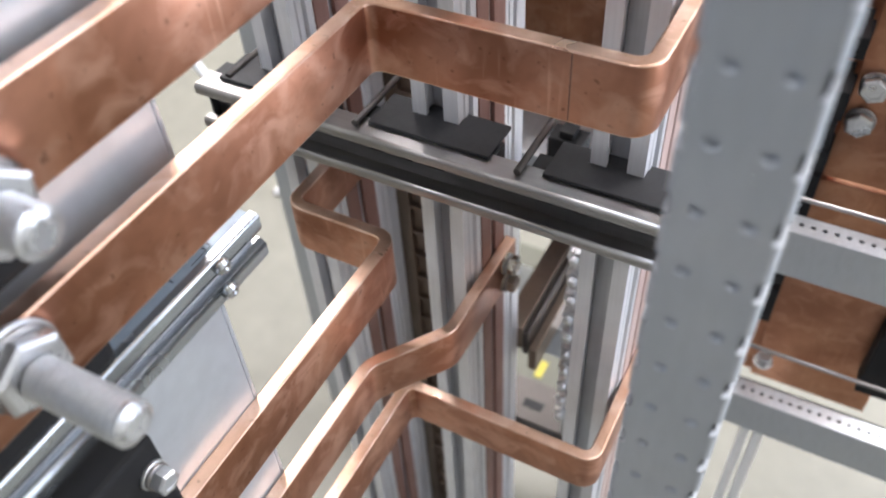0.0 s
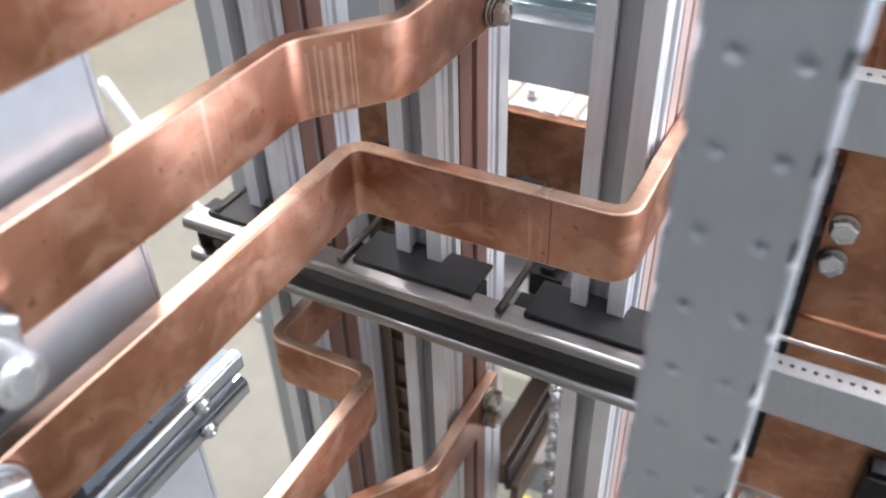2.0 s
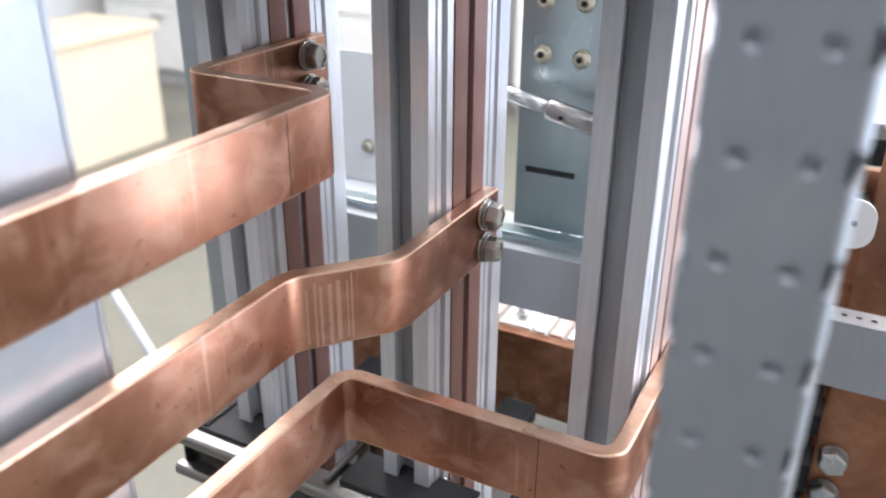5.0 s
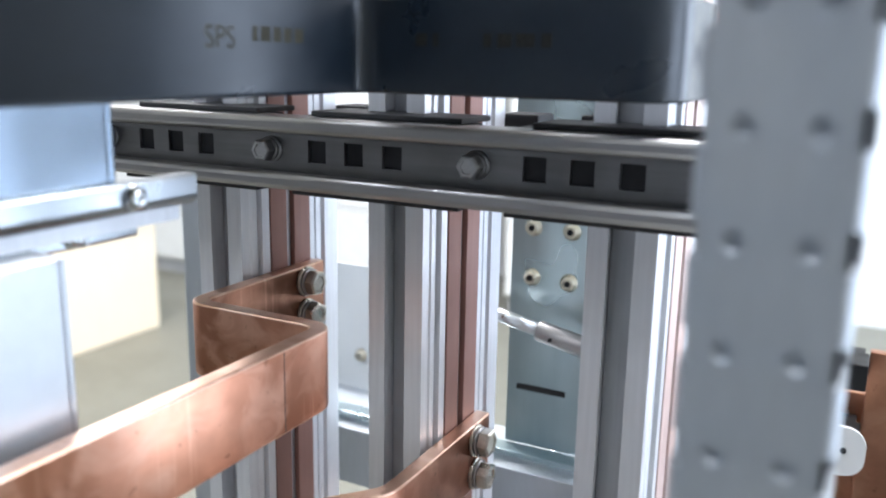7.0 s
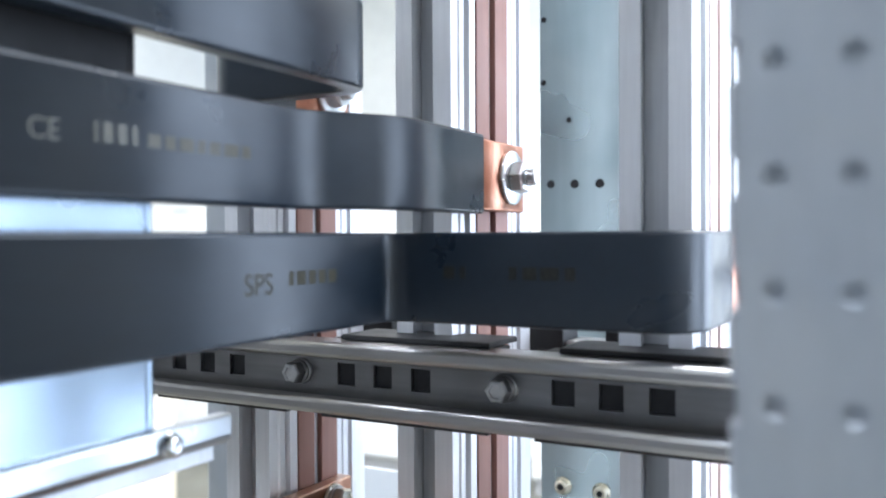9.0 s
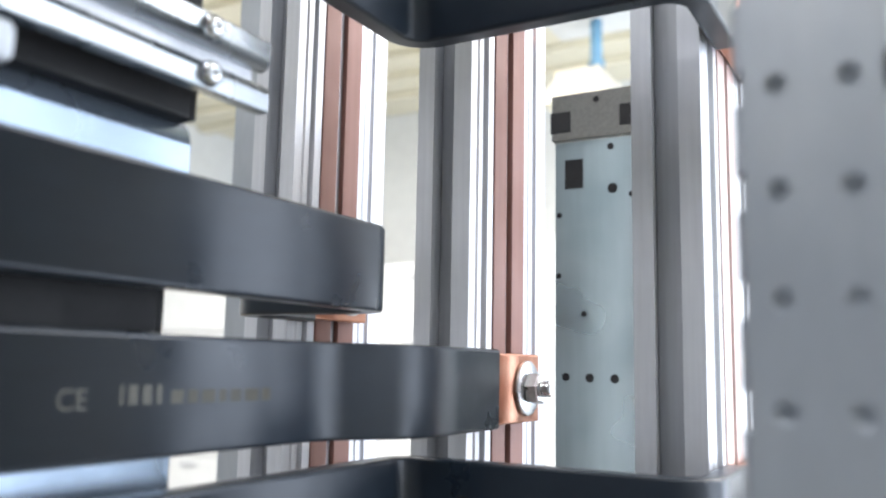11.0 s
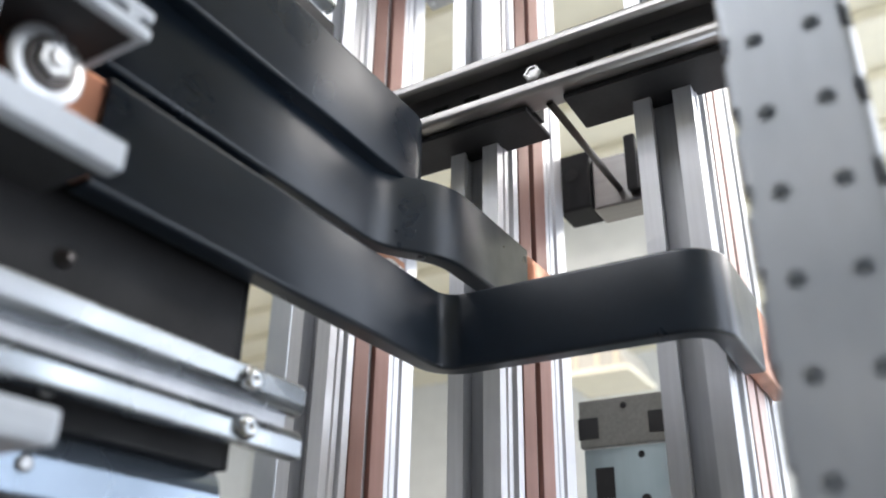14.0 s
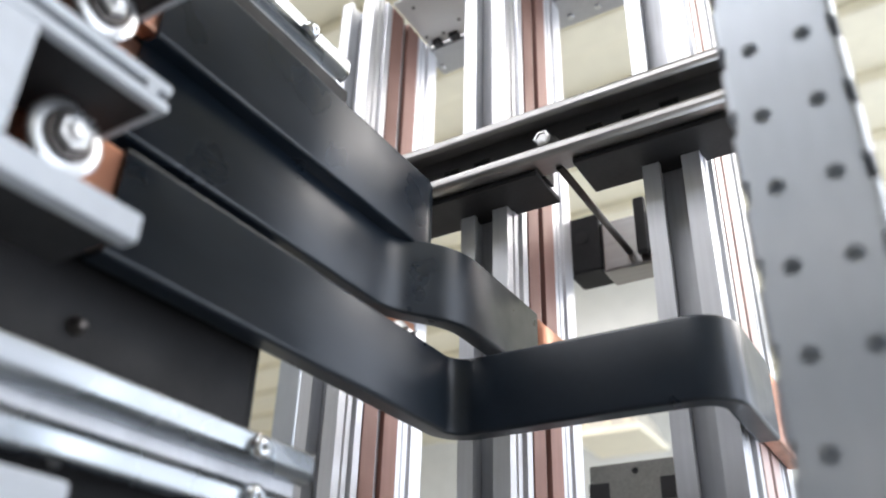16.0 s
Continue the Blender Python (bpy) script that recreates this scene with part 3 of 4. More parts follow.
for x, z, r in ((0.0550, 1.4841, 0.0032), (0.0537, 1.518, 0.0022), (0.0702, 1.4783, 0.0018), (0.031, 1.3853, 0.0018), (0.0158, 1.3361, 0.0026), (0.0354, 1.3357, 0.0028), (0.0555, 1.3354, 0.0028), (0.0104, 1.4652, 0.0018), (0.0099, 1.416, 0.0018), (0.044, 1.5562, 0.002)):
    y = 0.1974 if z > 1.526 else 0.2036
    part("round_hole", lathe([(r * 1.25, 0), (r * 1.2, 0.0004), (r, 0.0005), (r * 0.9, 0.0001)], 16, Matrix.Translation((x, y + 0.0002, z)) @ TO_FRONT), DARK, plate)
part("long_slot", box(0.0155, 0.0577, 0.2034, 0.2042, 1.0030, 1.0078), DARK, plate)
for x, z in ((0.0251, 1.1405), (0.0568, 1.1402), (0.0250, 1.0998), (0.0563, 1.0990)):
    m = Matrix.Translation((x, 0.2038, z)) @ TO_FRONT
    part("screw", lathe([(0.0072, 0), (0.0072, 0.0012), (0.0058, 0.0016), (0.0056, 0.004), (0.0045, 0.0056), (0.0026, 0.0058), (0.0024, 0.0044)], 20, m), BRASS, plate)
    part("screw_socket", lathe([(0.0023, 0.0045), (0.0023, 0.0061), (0.0015, 0.0061)], 6, m, True), DARK, plate)
part("ledge", box(-0.3, 0.2, 0.186, 0.2036, 0.9500, 0.9545, 0.0008), GALVANISED, plate)

strut = thing("gas_strut", "zinc plated tubular strut with a pinned end", "strut", (0, 0, 0))
m = Matrix.Translation((0.045, 0.17, 1.068)) @ Matrix.Rotation(radians(12), 4, "Y") @ TO_X
part("tube", lathe([(0.0075, 0), (0.0082, 0.001), (0.0082, 0.10), (0.007, 0.101)], 24, m), STEEL_RAIL, strut)
part("rod", lathe([(0.0055, -0.045), (0.0055, 0.0)], 20, m), BOLT, strut)
part("pin", lathe([(0.0015, 0), (0.0015, 0.003)], 12, Matrix.Translation((0.058, 0.1632, 1.0645)) @ TO_FRONT), DARK, strut)

for x0, x1, y0, y1 in ((-0.315, -0.285, 0.168, 0.29), (0.59, 0.62, 0.165, 0.29)):
    rp = thing("rear_post", "grey steel rear frame post standing on the floor", "post", (0, 0, 0), "rear posts")
    part("post", box(x0, x1, y0, y1, 0.0, 2.12, 0.002), POST_GREY, rp)
back_sheet = thing("back_sheet", "pale painted sheet seen between the uprights", "plate", (0, 0, 0))
part("sheet", box(-0.285, -0.165, 0.30, 0.302, 0.86, 1.06), WALL, back_sheet)
part("edge", box(-0.285, -0.165, 0.286, 0.2998, 0.92, 0.925), ZINC, back_sheet)
part("screw", lathe([(0.0072, 0), (0.0058, 0.0016), (0.0056, 0.004), (0.0045, 0.0056), (0.0026, 0.0058)], 20, Matrix.Translation((-0.2, 0.2998, 0.963)) @ TO_FRONT), BRASS, back_sheet)

# ---- rear perforated rails ----
def rear_rail(top, holes=True):
    r = thing("perforated_rail", "grey steel rail with a row of small holes on top", "rail", (0, 0, top), "rear perforated rails")
    bm = bmesh.new()
    n = 40
    x0, step = 0.216, 0.0098
    for k in range(n):
        c = bmesh.new()
        holed_cell(c, x0 + k * step, x0 + (k + 1) * step, -0.011, 0.011, x0 + (k + 0.5) * step, 0, 0.0022, 0, 0.002, 12)
        c.transform(Matrix.Translation((0, 0.183, 0)) @ Matrix.Rotation(radians(-90), 4, "X"))
        me = bpy.data.meshes.new("cell")
        c.to_mesh(me)
        c.free()
        bm.from_mesh(me)
    bmesh.ops.remove_doubles(bm, verts=bm.verts, dist=1e-5)
    bmesh.ops.recalc_face_normals(bm, faces=bm.faces)
    part("perforated_flange", bm, ZINC, r)
    part("flange", box(-0.30, 0.2159, 0.172, 0.245, -0.0018, 0.0, 0.0005), ZINC, r)
    part("front_face", box(-0.30, 0.61, 0.1702, 0.1718, -0.052, 0.0006, 0.0004), POST_GREY, r)
    # black strip added under the holes to give them a shaded inside
    part("shade_strip", box(0.2165, 0.61, 0.172, 0.20, -0.006, -0.0045), DARK, r)
    return r


rear = rear_rail(0.9465)
for z in (0.672, 0.428):
    copy_thing(rear, pose(0, 0, z))
for x, z in ((0.0497, 0.9465), (0.2804, 0.428)):
    b = thing("fixing_bolt", "zinc plated hex bolt on the rear rail", "bolt", (x, 0.225, z), "rail fixing bolts")
    add_bolt(b, (0, 0, 0), Matrix(), 0.0075, 0.0105)

for z in (0.7135, 0.517):
    rod = thing("tie_rod", "thin zinc plated tie rod", "rod", (0, 0, 0), "tie rods")
    part("shaft", lathe([(0.0022, 0), (0.0022, 0.40)], 12, Matrix.Translation((0.20, 0.167, z)) @ TO_X), STEEL_RAIL, rod)

low_beam = thing("lower_beam", "grey steel lower cross beam behind the uprights", "beam", (0, 0, 0))
part("beam", box(-0.284, 0.135, 0.170, 0.235, 0.165, 0.212, 0.0012), ROD_STEEL, low_beam)
# black piece on the solid top, painted as the shade in a slot
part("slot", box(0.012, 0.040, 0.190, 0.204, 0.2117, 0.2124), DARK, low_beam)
part("leg", box(-0.283, -0.255, 0.172, 0.233, 0.0, 0.1648), POST_GREY, low_beam)
part("leg", box(0.105, 0.133, 0.172, 0.233, 0.0, 0.1648), POST_GREY, low_beam)

# rear copper plates
def copper_slab(x0, x1, z0, z1, y, bolts=(), mat=COPPER_PLATE):
    c = thing("copper_plate", "wide bare copper busbar plate behind the rails", "busbar", (0, 0, 0), "rear copper plates")
    part("plate", box(x0, x1, y, y + 0.01, z0, z1, 0.001), mat, c)
    for x, z in bolts:
        add_bolt(c, (x, y - 0.0002, z), TO_FRONT, 0.0106, 0.0128)
    return c


copper_slab(0.2725, 0.40, 0.66, 1.06, 0.272, ((0.2885, 0.765), (0.2868, 0.728)))
copper_slab(0.272, 0.40, 0.345, 0.655, 0.272)
copper_slab(0.205, 0.285, 0.645, 1.02, 0.290)
copper_slab(0.205, 0.285, 0.33, 0.635, 0.290)
# these three plates carry the cast shade in their darker copper
copper_slab(-0.284, 0.10, 0.735, 0.819, 0.250, mat=SHADED_COPPER)
copper_slab(-0.284, 0.10, 0.735, 0.806, 0.272, mat=SHADED_COPPER)
copper_slab(-0.284, 0.10, 0.50, 0.732, 0.272, mat=SHADED_COPPER)
for x0, x1, top, mat, label in ((0.024, 0.047, 0.500, RAIL_BROWN, "brown steel rear link running back from the upright"), (0.0475, 0.0535, 0.494, ROD_STEEL, "narrow dark steel bracket running back from the upright"), (0.0545, 0.064, 0.470, RAIL_BROWN, "narrow brown steel rear link running back from the upright")):
    riser = thing("rear_link", label, "link", (0, 0, 0), "rear links")
    part("bar", box(x0, x1, 0.1002, 0.40, top - 0.035, top, 0.0012), mat, riser)
    part("foot", box(x0 + 0.001, x1 - 0.001, 0.30, 0.32, top - 0.07, top - 0.0352, 0.0012), mat, riser)
for x0, x1, z0, z1 in ((0.250, 0.2722, 0.690, 0.712), (0.247, 0.2700, 0.716, 0.742), (0.252, 0.2722, 0.746, 0.775), (0.249, 0.2722, 0.612, 0.652), (0.252, 0.2722, 0.658, 0.684), (0.2530, 0.2722, 0.806, 0.826), (0.25, 0.2722, 0.54, 0.60), (0.25, 0.2722, 0.48, 0.53), (0.25, 0.2722, 0.985, 1.005), (0.25, 0.2722, 1.04, 1.06), (0.10, 0.128, 0.775, 0.80), (0.027, 0.064, 0.362, 0.4370), (0.07, 0.115, 0.585, 0.625)):
    b = thing("insulating_clamp", "black plastic busbar clamp block", "clamp", (0, 0, 0), "clamp blocks")
    part("jaw", box(x0, x1, 0.236, 0.268, z0, z1, 0.0015), BLACK_PLASTIC, b)
    part("post", box(x0 + 0.003, x1 - 0.003, 0.268, 0.2898, z0 + 0.003, z1 - 0.003), BLACK_PLASTIC, b)

b = thing("insulating_clamp", "black plastic busbar clamp block standing on the rear rail", "clamp", (0, 0, 0), "clamp blocks")
part("jaw", box(0.036, 0.070, 0.1720, 0.196, 0.6726, 0.6990, 0.0015), BLACK_PLASTIC, b)
part("post", box(0.046, 0.060, 0.176, 0.192, 0.6992, 0.7060), BLACK_PLASTIC, b)

b = thing("insulating_clamp", "black plastic busbar clamp block pressed on the copper plate", "clamp", (0, 0, 0), "clamp blocks")
part("jaw", box(0.376, 0.410, 0.240, 0.2718, 0.415, 0.505, 0.002), BLACK_PLASTIC, b)
part("ear", box(0.380, 0.406, 0.246, 0.266, 0.5052, 0.5120), BLACK_PLASTIC, b)
for x in (0.281, 0.296):
    leg = thing("rail_leg", "white painted leg under the rear rail", "leg", (0, 0, 0), "rail legs")
    part("leg", box(x, x + 0.010, 0.176, 0.200, 0.0, 0.3755, 0.001), WALL, leg)
    part("foot", box(x - 0.002, x + 0.012, 0.172, 0.205, 0.0, 0.006, 0.001), SLOT, leg)

# slotted posts behind the uprights
def ladder_post():
    p = thing("slotted_post", "brownish steel rear post with a ladder of slots", "post", (0, 0, 0), "slotted rear posts")
    part("post", box(-0.104, -0.082, 0.106, 0.124, 0.0, 0.80, 0.001), RAIL_BROWN, p)
    part("rail", box(-0.067, -0.062, 0.106, 0.124, 0.0, 0.80, 0.0008), RAIL_BROWN, p)
    part("back", box(-0.0818, -0.0672, 0.1125, 0.1235, 0.002, 0.798), RAIL_BROWN, p)
    for k in range(22):
        part("rung", box(-0.0818, -0.0672, 0.107, 0.1123, 0.02 + k * 0.035, 0.0245 + k * 0.035, 0.0006), RAIL_BROWN, p)
    return p


ladder_post()

# fixings of the rear joint plate
joint = thing("joint_plate", "zinc plated joint plate with a column of hex nuts", "plate", (0, 0, 0))
part("strip", box(0.0935, 0.119, 0.118, 0.122, 0.30, 0.66, 0.0008), ZINC, joint)
for k in range(10):
    add_nut(joint, (0.0945, 0.1178, 0.36 + k * 0.029), TO_FRONT, 0.0075, 0.0095)
for x, w, mat, name in ((-0.066, 0.022, PALE_COPPER, "pale copper"), (-0.038, 0.034, WALL, "white"), (0.000, 0.012, WALL, "white"), (0.017, 0.014, PALE_COPPER, "pale copper"), (0.036, 0.014, WALL, "white")):
    bar = thing("flat_bar", name + " flat bar lying behind the rear copper plates", "bar", (0, 0, 0), "rear flat bars")
    part("bar", box(x, x + w, 0.286, 0.64, 0.800, 0.806, 0.0008), mat, bar)
b = thing("fixing_bolt", "zinc plated hex bolt on the rear flat bars", "bolt", (-0.019, 0.305, 0.806), "rail fixing bolts")
add_bolt(b, (0, 0, 0), Matrix(), 0.0065, 0.009)

tab = thing("latch_tab", "white rounded sheet-metal tab on the post", "tab", (0, 0, 0))
tab_r, tab_x, tab_z = 0.0135, 0.2632, 0.0043
tab_loop = [(0.2545, -0.0178), (0.2545, 0.0178)] + [(tab_x + tab_r * math.sin(a), tab_z + tab_r * math.cos(a)) for a in [math.pi / 2 * i / 8 for i in range(9)]] + [(tab_x + tab_r * math.cos(a), -tab_z - tab_r * math.sin(a)) for a in [math.pi / 2 * i / 8 for i in range(9)]]
bm = prism(tab_loop, "y", 0.188, 0.190)
bm.transform(Matrix.Translation((0, 0, 1.0125)))
part("plate", bm, WALL, tab)
part("hole", lathe([(0.0022, 0), (0.0022, 0.0006)], 12, Matrix.Translation((0.2628, 0.1878, 1.0132)) @ TO_FRONT), DARK, tab)

# tie rods from the cross rails to the rear
for x, z, y0, y1 in ((-0.0315, 0.834, -0.028, 0.10), (0.0935, 0.834, -0.028, 0.10), (0.085, 1.697, -0.02, 0.112), (-0.048, 1.697, -0.02, 0.112), (-0.150, 0.835, -0.02, 0.1), (0.085, 1.197, -0.012, 0.112), (-0.048, 1.197, -0.012, 0.112)):
    rod = thing("spacer_rod", "dark steel spacer rod running back from the rail", "rod", (0, 0, 0), "spacer rods")
    part("shaft", lathe([(0.0026, y0), (0.0026, y1)], 14, Matrix.Translation((x, 0, z)) @ Matrix.Rotation(radians(-90), 4, "X")), ROD_STEEL, rod)
for x, dz in [(x, z - RAILS[2]) for z in RAILS for x in (0.036, -0.097)]:
    blk = thing("rear_rail_end", "black plastic end block on a grey rear tube", "block", (0, 0, 0), "rear end blocks")
    part("block", box(x, x + 0.027, 0.105, 0.135, 1.6865 + dz, 1.7365 + dz, 0.002), BLACK_PLASTIC, blk)
    part("hole", lathe([(0.0055, 0), (0.0055, 0.0006)], 18, Matrix.Translation((x + 0.012, 0.1046, 1.717 + dz)) @ TO_FRONT), DARK, blk)
    part("tube", box(x + 0.0272, x + 0.075, 0.108, 0.135, 1.684 + dz, 1.728 + dz, 0.002), STEEL_RAIL, blk)
    part("clamp", box(x + 0.057, x + 0.066, 0.100, 0.1078, 1.69 + dz, 1.738 + dz, 0.002), BLACK_PLASTIC, blk)

# ---- switch units beside the links ----
def panel(x, y1, z0, z1, mat, label):
    p = thing("side_panel", label, "panel", (0, 0, 0), "switch side panels")
    part("sheet", box(x - 0.02, x, -0.80, y1 - 0.003, z0, z1, 0.0015), mat, p)
    part("folded_edge", box(x - 0.021, x - 0.0005, y1 - 0.0028, y1, z0, z1, 0.0008), mat, p)
    for z in (z0 + 0.012, z1 - 0.012) if z1 - z0 > 0.1 else ():
        for y in (y1 - 0.085, y1 - 0.175):
            part("stud", lathe([(0.0034, 0), (0.0034, 0.001), (0.002, 0.0014), (0.002, 0.004), (0.0012, 0.0045)], 14, Matrix.Translation((x, y, z)) @ TO_X), BOLT, p)
    return p


BLUISH = material("bluish_sheet", (0.29, 0.35, 0.42), 0.25, 0.8, 0.04, 14, 0.02, (1, 1, 1), 0.6, (0.27, 0.32, 0.38))
SATIN = material("satin_sheet", (0.56, 0.59, 0.62), 0.32, 0.5, 0.04, 14, 0.02, (1, 1, 1), 0.5, (0.36, 0.38, 0.43))
panel(-0.002, -0.2085, 0.35, 0.862, SATIN, "grey satin sheet-steel side panel of the lower switch")
panel(-0.006, -0.203, 0.888, 1.193, SATIN, "bluish satin sheet-steel side panel of the middle switch")
panel(0.008, -0.189, 1.2205, 1.342, BLUISH, "pale galvanised side panel beside the black links")
panel(-0.004, -0.186, 1.3425, 1.4175, BLACK_PLASTIC, "black recessed housing between two side panels")
rolled = thing("rolled_panel", "galvanised sheet panel with a rolled top edge under the mounting strips", "panel", (0, 0, 0), "switch side panels")
curl = [(-0.012, 1.4180), (0.008, 1.4180)] + [(-0.008 + 0.016 * math.cos(a), 1.4300 + 0.014 * math.sin(a)) for a in [math.pi / 2 * i / 14 for i in range(15)]] + [(-0.012, 1.4440)]
bm = prism(curl, "y", -0.80, -0.189)
for f in bm.faces:
    f.smooth = len(f.verts) == 4 and f.normal.x > 0.05 and f.normal.z > 0.01
part("sheet", bm, BLUISH, rolled)
part("stud", lathe([(0.0030, 0), (0.0030, 0.001), (0.002, 0.0016)], 12, Matrix.Translation((0.008, -0.2749, 1.4270)) @ TO_X), DULL_BOLT, rolled)
upper_housing = panel(0.014, -0.1918, 1.4385, 1.664, BLACK_PLASTIC, "black moulded housing of the upper switch")
for y in (-0.2815, -0.36):
    part("stud", lathe([(0.0036, 0), (0.0036, 0.001), (0.0022, 0.0014), (0.0022, 0.004), (0.0012, 0.0045)], 14, Matrix.Translation((0.014, y, 1.4945)) @ TO_X), ROD_STEEL, upper_housing)


LEDGE = material("pale_blue_ledge", (0.27, 0.34, 0.40), 0.4, 0.1, 0.05, 20)
BRIGHT = material("bright_aluminium", (0.43, 0.46, 0.48), 0.24, 1.0, 0.05, 40, 0.04, (1, 0.08, 1), 0.5, (0.36, 0.38, 0.41))


def strips(x, zc, y1, x_low=None, low=None):
    s = thing("mounting_strip", "pair of bare aluminium mounting strips with pan-head screws", "strip", (0, 0, zc), "mounting strips")
    for z0, z1, xx in ((0.0025, 0.0155, x), (-0.0155, -0.0035, x if x_low is None else x_low)):
        inner, sign = (z0, 1) if z0 > 0 else (z1, -1)
        outer = z1 if z0 > 0 else z0
        prof = [(xx - 0.006, inner)] + [(xx - 0.0045 + 0.0045 * math.sin(a), inner + sign * 0.0045 * (1 - math.cos(a))) for a in [math.pi / 2 * i / 8 for i in range(9)]]
        prof += [(xx, outer - sign * 0.0015), (xx - 0.0005, outer - sign * 0.0005), (xx - 0.0015, outer), (xx - 0.006, outer)]
        bar = prism(prof, "y", -0.80, y1)
        for f in bar.faces:
            f.smooth = len(f.verts) == 4 and f.normal.x > 0.02 and -f.normal.z * sign > 0.001
        part("strip", bar, low if low and z0 < 0 else BRIGHT, s)
        if low and z0 < 0:
            continue
        part("screw", lathe([(0.0052, 0), (0.0052, 0.0008), (0.0044, 0.003), (0.0028, 0.0042), (0.0012, 0.0043), (0.001, 0.003)], 18, Matrix.Translation((xx, y1 - 0.034, (z0 + z1) / 2)) @ TO_X), SCREW, s)
    part("backing", box(x - 0.012, x - 0.0065, -0.80, y1 - 0.004, -0.004, 0.003), SLOT, s)
    return s


strips(0.033, 1.4605, -0.1715)
strips(0.012, 1.2055, -0.1515, -0.024)
lower_strip = strips(0.0125, 0.8800, -0.180)
part("ledge", box(-0.0055, 0.0064, -0.80, -0.181, 0.0115, 0.0152, 0.0005), LEDGE, lower_strip)
for x0, x1, y in ((-0.001, 0.0035, -0.2380), (0.0040, 0.0045, -0.2250), (0.001, 0.003, -0.2130), (0.001, 0.003, -0.2095)):
    part("ink_mark", box(x0, x1, y, y + (0.016 if x1 - x0 < 0.001 else 0.0008), 0.01525, 0.01535), DARK, lower_strip)
strips(0.030, 1.6775, -0.1715, None, BLACK_PLASTIC)

# terminals at the outer ends of the upper links
GREY_PAINT = material("light_grey_moulding", (0.53, 0.57, 0.62), 0.5, 0, 0.04, 20)
for z, above in ((1.5020, 1.5438), (1.5475, 1.5953), (1.599, 0)):
    sep = thing("phase_separator", "light grey hollow phase separator between terminals", "separator", (0, 0, 0), "phase separators")
    if z > 1.52:
        for z0 in (z - 0.0036, z + 0.0032):
            # grey walls coloured black, as their undersides lie in shade
            part("wall", box(0.036, 0.0708, -0.50, -0.3115, z0 + 0.0003, z0 + 0.0035), PAD, sep)
            part("rim", box(0.0710, 0.0752, -0.50, -0.3085, z0, z0 + 0.0038, 0.0006), GREY_PAINT, sep)
            part("end_rim", box(0.036, 0.0708, -0.3113, -0.3087, z0, z0 + 0.0038, 0.0006), GREY_PAINT, sep)
        part("end_wall", box(0.036, 0.068, -0.3145, -0.3115, z + 0.0004, z + 0.003), GREY_PAINT, sep)
        part("lip", box(0.0708, 0.0752, -0.3180, -0.3135, z + 0.0004, z + 0.003), GREY_PAINT, sep)
    else:
        # wall coloured black in place of the shade beneath the lip
        part("wall", box(0.036, 0.0678, -0.50, -0.3087, z - 0.002, z + 0.0042, 0.001), PAD, sep)
        part("lip", box(0.068, 0.075, -0.50, -0.3083, z - 0.0048, z + 0.0045, 0.001), GREY_PAINT, sep)
    if above:
        part("web", box(0.0712, 0.0750, -0.41, -0.354, z + (0.0072 if z > 1.52 else 0.0046), above, 0.0006), GREY_PAINT, sep)
cover = thing("terminal_cover", "light grey moulded terminal cover with rounded corners", "cover", (0, 0, 0))
part("shell", box(0.02, 0.05, -0.42, -0.293, 1.424, 1.4355, 0.003), GREY_PAINT, cover)
housing = thing("terminal_block", "black moulded terminal block under the copper links", "terminal", (0, 0, 0))
part("body", box(-0.001, 0.026, -0.48, -0.296, 0.78, 0.858, 0.003), BLACK_PLASTIC, housing)
part("cap", box(0.0, 0.0125, -0.42, -0.284, 0.8956, 0.914, 0.005), BLACK_PLASTIC, housing)
part("cap", box(0.0, 0.0125, -0.42, -0.281, 0.9690, 0.9915, 0.006), BLACK_PLASTIC, housing)
add_bolt(housing, (0.026, -0.305, 0.835), TO_X, 0.006, 0.008)

# ---- top of the frame ----
beam = thing("top_beam", "white roof plate on a dark steel beam over the uprights", "beam", (0, 0, 0))
part("roof_plate", box(-0.092, 0.24, 0.022, 0.0878, 1.968, 1.9705, 0.0005), WALL, beam)
part("flange", box(-0.098, 0.24, 0.0882, 0.124, 1.962, 1.9655, 0.0008), SLOT, beam)
part("beam", box(-0.098, 0.24, 0.0900, 0.122, 1.9657, 2.03, 0.002), STEEL_RAIL, beam)
for x, y in ((-0.0775, 0.035), (-0.070, 0.0775), (-0.048, 0.069), (-0.088, 0.074)):
    part("hole", lathe([(0.0016, 0), (0.0016, 0.0006)], 10, Matrix.Translation((x, y, 1.9674))), DARK, beam)
for x in (-0.093, -0.045, 0.048, 0.075):
    part("screw", lathe([(0.0026, 0), (0.0032, 0.0006), (0.0032, 0.0022)], 14, Matrix.Translation((x, 0.113, 1.9597))), BOLT, beam)
for x in (-0.085, -0.066):
    part("clip", box(x, x + 0.009, 0.0800, 0.0876, 1.962, 1.9678, 0.0006), PAD, beam)

# ---- far room ----
crate = thing("timber_crate", "pale plywood crate on the workshop floor", "crate", (0, 0, 0))
part("box", box(-3.1, -2.7, 1.2, 2.4, 0.0, 0.52, 0.01), TIMBER, crate)
part("lid", box(-3.12, -2.68, 1.18, 2.42, 0.5205, 0.55, 0.004), TIMBER, crate)
stand = thing("floor_stand", "white tubular floor stand leaning behind the cabinet", "stand", (0, 0, 0))
a, b = Vector((-0.70, 0.345, 0.665)), Vector((-0.70, 0.408, 0.499))
leg = (b - a).normalized()
foot = a + leg * (a.z / -leg.z)
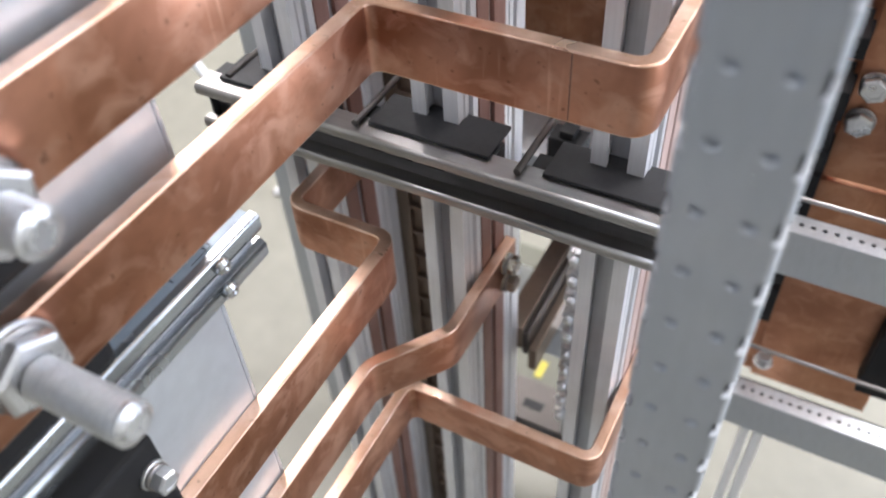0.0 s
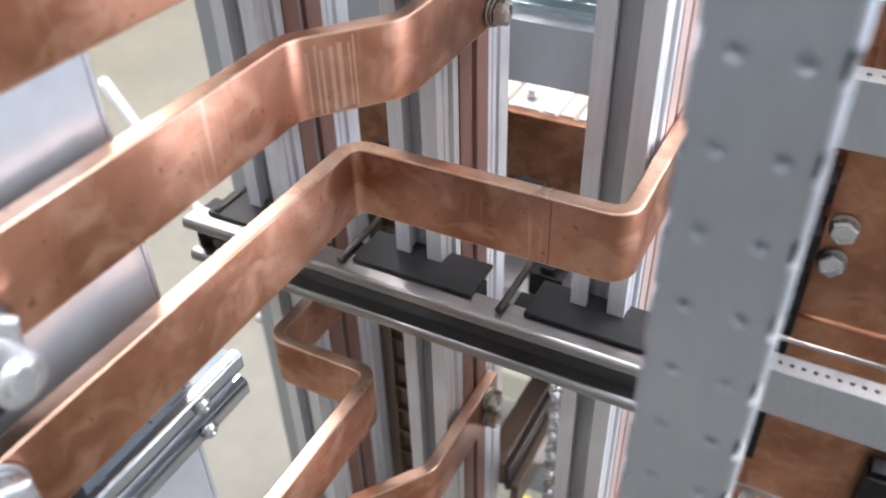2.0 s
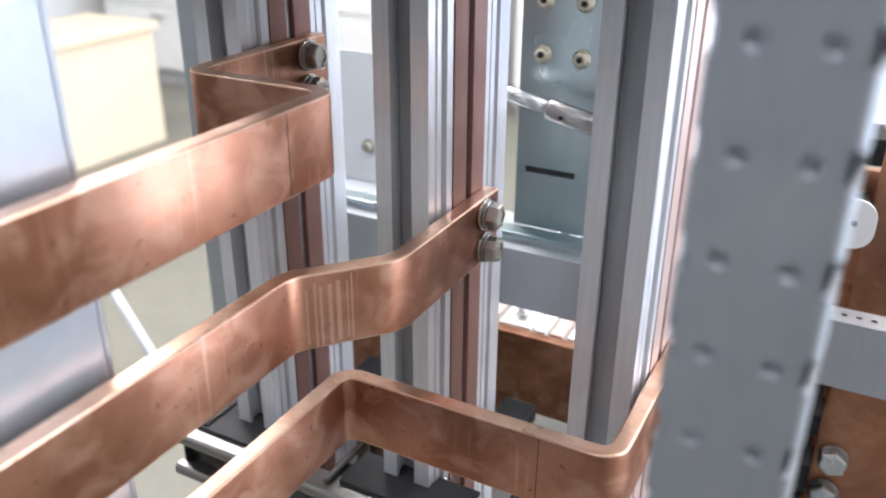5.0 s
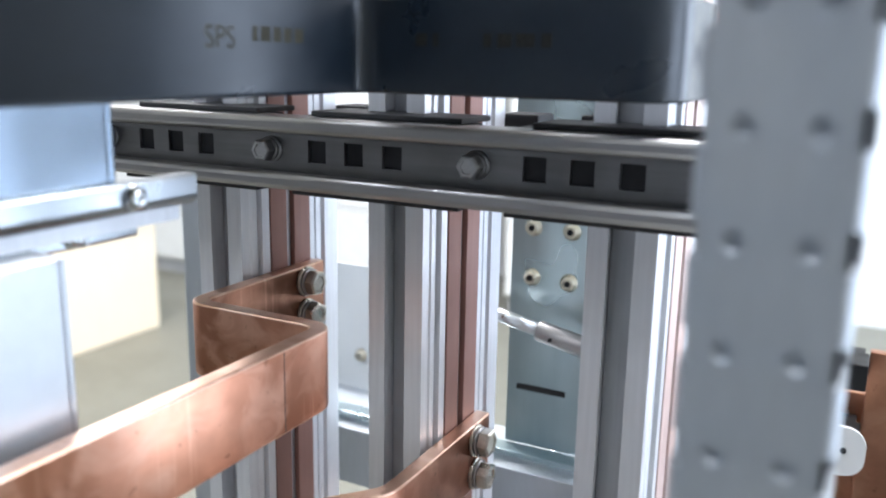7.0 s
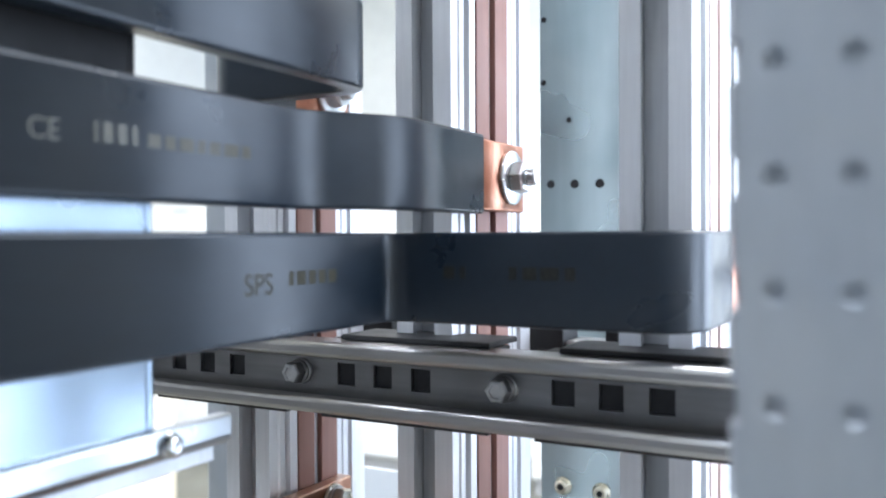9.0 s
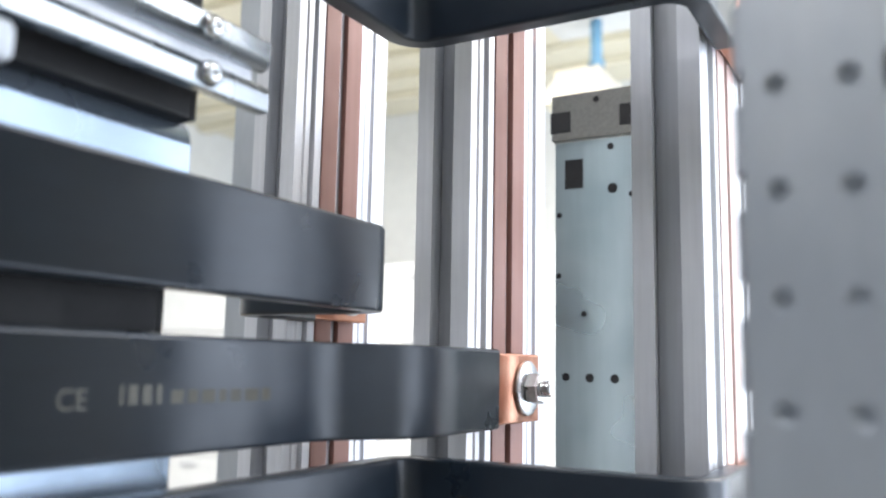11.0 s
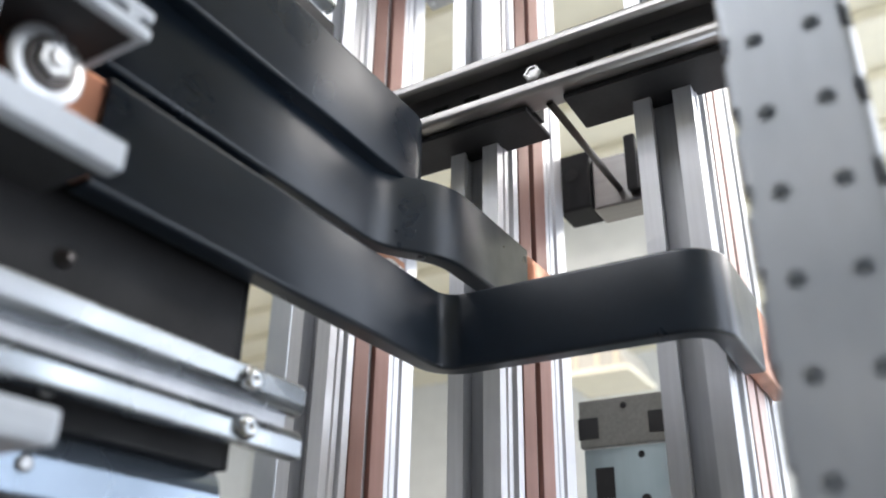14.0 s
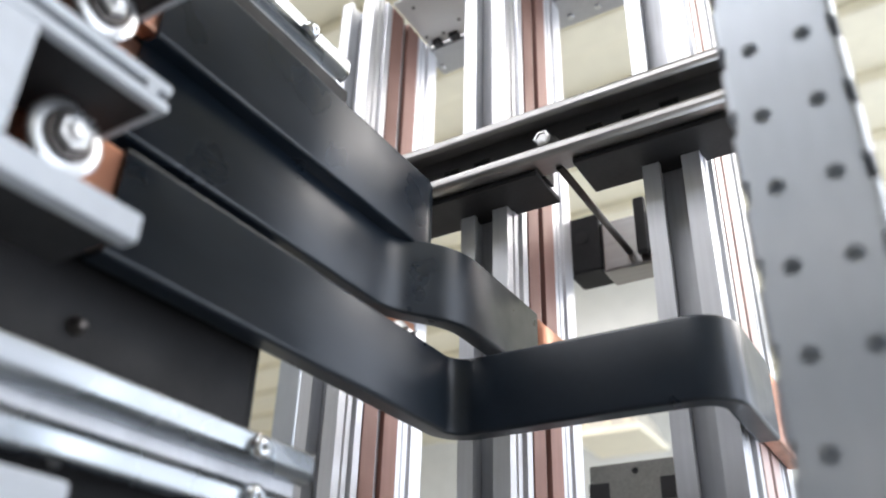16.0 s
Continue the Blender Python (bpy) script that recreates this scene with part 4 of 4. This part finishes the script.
part("leg", lathe([(0.008, 0), (0.008, (foot - a).length - 0.004)], 14, Matrix.Translation(a) @ leg.to_track_quat("Z", "Y").to_matrix().to_4x4()), WALL, stand)
part("foot", box(foot.x - 0.03, foot.x + 0.03, foot.y - 0.03, foot.y + 0.03, 0.0, 0.012, 0.002), SLOT, stand)
for k, (x, y, w, d, h) in enumerate(((-3.9, 3.2, 0.9, 0.6, 1.9), (-2.6, 3.5, 0.9, 0.5, 1.9), (-1.4, 3.5, 0.9, 0.5, 2.0))):
    cab = thing("steel_cabinet", "white enamelled steel switch cabinet against the wall", "cabinet", (0, 0, 0), "white cabinets")
    part("body", box(x, x + w, y, y + d, 0.08, h, 0.006), WALL, cab)
    part("plinth", box(x + 0.02, x + w - 0.02, y + 0.02, y + d - 0.02, 0.0, 0.0798), SLOT, cab)
    for i in range(5):
        za, zb_ = 0.1 + (h - 0.13) * i / 5, 0.1 + (h - 0.13) * (i + 1) / 5 - 0.012
        door = part("door", box(x + 0.02, x + w - 0.02, y - 0.02, y - 0.0005, za, zb_, 0.004), WALL, cab)
        part("handle", box(x + w / 2 - 0.06, x + w / 2 + 0.06, y - 0.035, y - 0.0202, zb_ - 0.05, zb_ - 0.035, 0.003), SLOT, door)
for k in range(24):
    tagged(obj("ceiling_rib", box(-4.2, 3.2, -3.1 + k * 0.3, -3.0 + k * 0.3, 2.96, 2.9998, 0.01), CREAM), "cream folded ceiling rib", "ceiling rib", "ceiling ribs", "structure")
for x, y in ((-1.6, 1.2), (1.4, 1.35), (-0.3, -1.0)):
    lamp = thing("ceiling_lamp", "white batten ceiling lamp with lit tubes", "lamp", (x, y, 2.9), "ceiling lamps")
    part("housing", box(-0.65, 0.65, -0.1, 0.1, 0.02, 0.0598, 0.004), WALL, lamp)
    part("tube", lathe([(0.02, -0.6), (0.02, 0.6)], 14, Matrix.Translation((0, -0.05, 0)) @ TO_X), TUBE, lamp)
    part("tube", lathe([(0.02, -0.6), (0.02, 0.6)], 14, Matrix.Translation((0, 0.05, 0)) @ TO_X), TUBE, lamp)

# thin dark sheet added on the floor for the shade behind the frame
shade_ob = thing("floor_shade", "grey-green patch standing for the shaded floor behind the frame", "mat", (0, 0, 0))
part("mat", box(-0.25, 0.08, 0.24, 0.66, 0.0, 0.003, 0.001), material("grey_green_floor_shade", (0.115, 0.115, 0.088), 0.7, 0, 0.1, 30, 0.1), shade_ob)
tape = thing("floor_tape", "yellow marking tape stuck on the floor behind the frame", "tape", (0, 0, 0))
part("strip", box(-0.047, -0.034, 0.380, 0.415, 0.0030, 0.0042), material("yellow_tape", (0.42, 0.36, 0.05), 0.6, 0, 0.08, 20), tape)

# hood hanging in the far room
hood = thing("extraction_hood", "cream sheet-metal hood hanging on a blue pipe", "hood", (-0.80, 2.6, 2.35))
BLUE = material("blue_pipe_paint", (0.12, 0.27, 0.40), 0.5, 0, 0.05, 8)
bm = prism([(-0.16, 0), (0.10, 0), (0.06, 0.10), (-0.10, 0.10)], "y", -0.15, 0.15)
part("shell", bm, material("dull_cream_paint", (0.50, 0.47, 0.41), 0.6, 0, 0.05, 6), hood)
part("pipe", lathe([(0.022, 0.1005), (0.022, 0.3395)], 16), BLUE, hood)
part("collar", lathe([(0.032, 0.15), (0.032, 0.17)], 16), BLUE, hood)
part("duct", box(-0.2, 0.24, -0.15, 0.15, 0.34, 0.6495, 0.006), WALL, hood)
part("rim", box(-0.17, 0.11, -0.16, 0.16, -0.02, -0.0005, 0.004), CREAM, hood)
for x in (-0.105, -0.02, 0.055):
    part("rib", box(x, x + 0.012, -0.158, -0.1502, 0.002, 0.098, 0.002), TIMBER, hood)
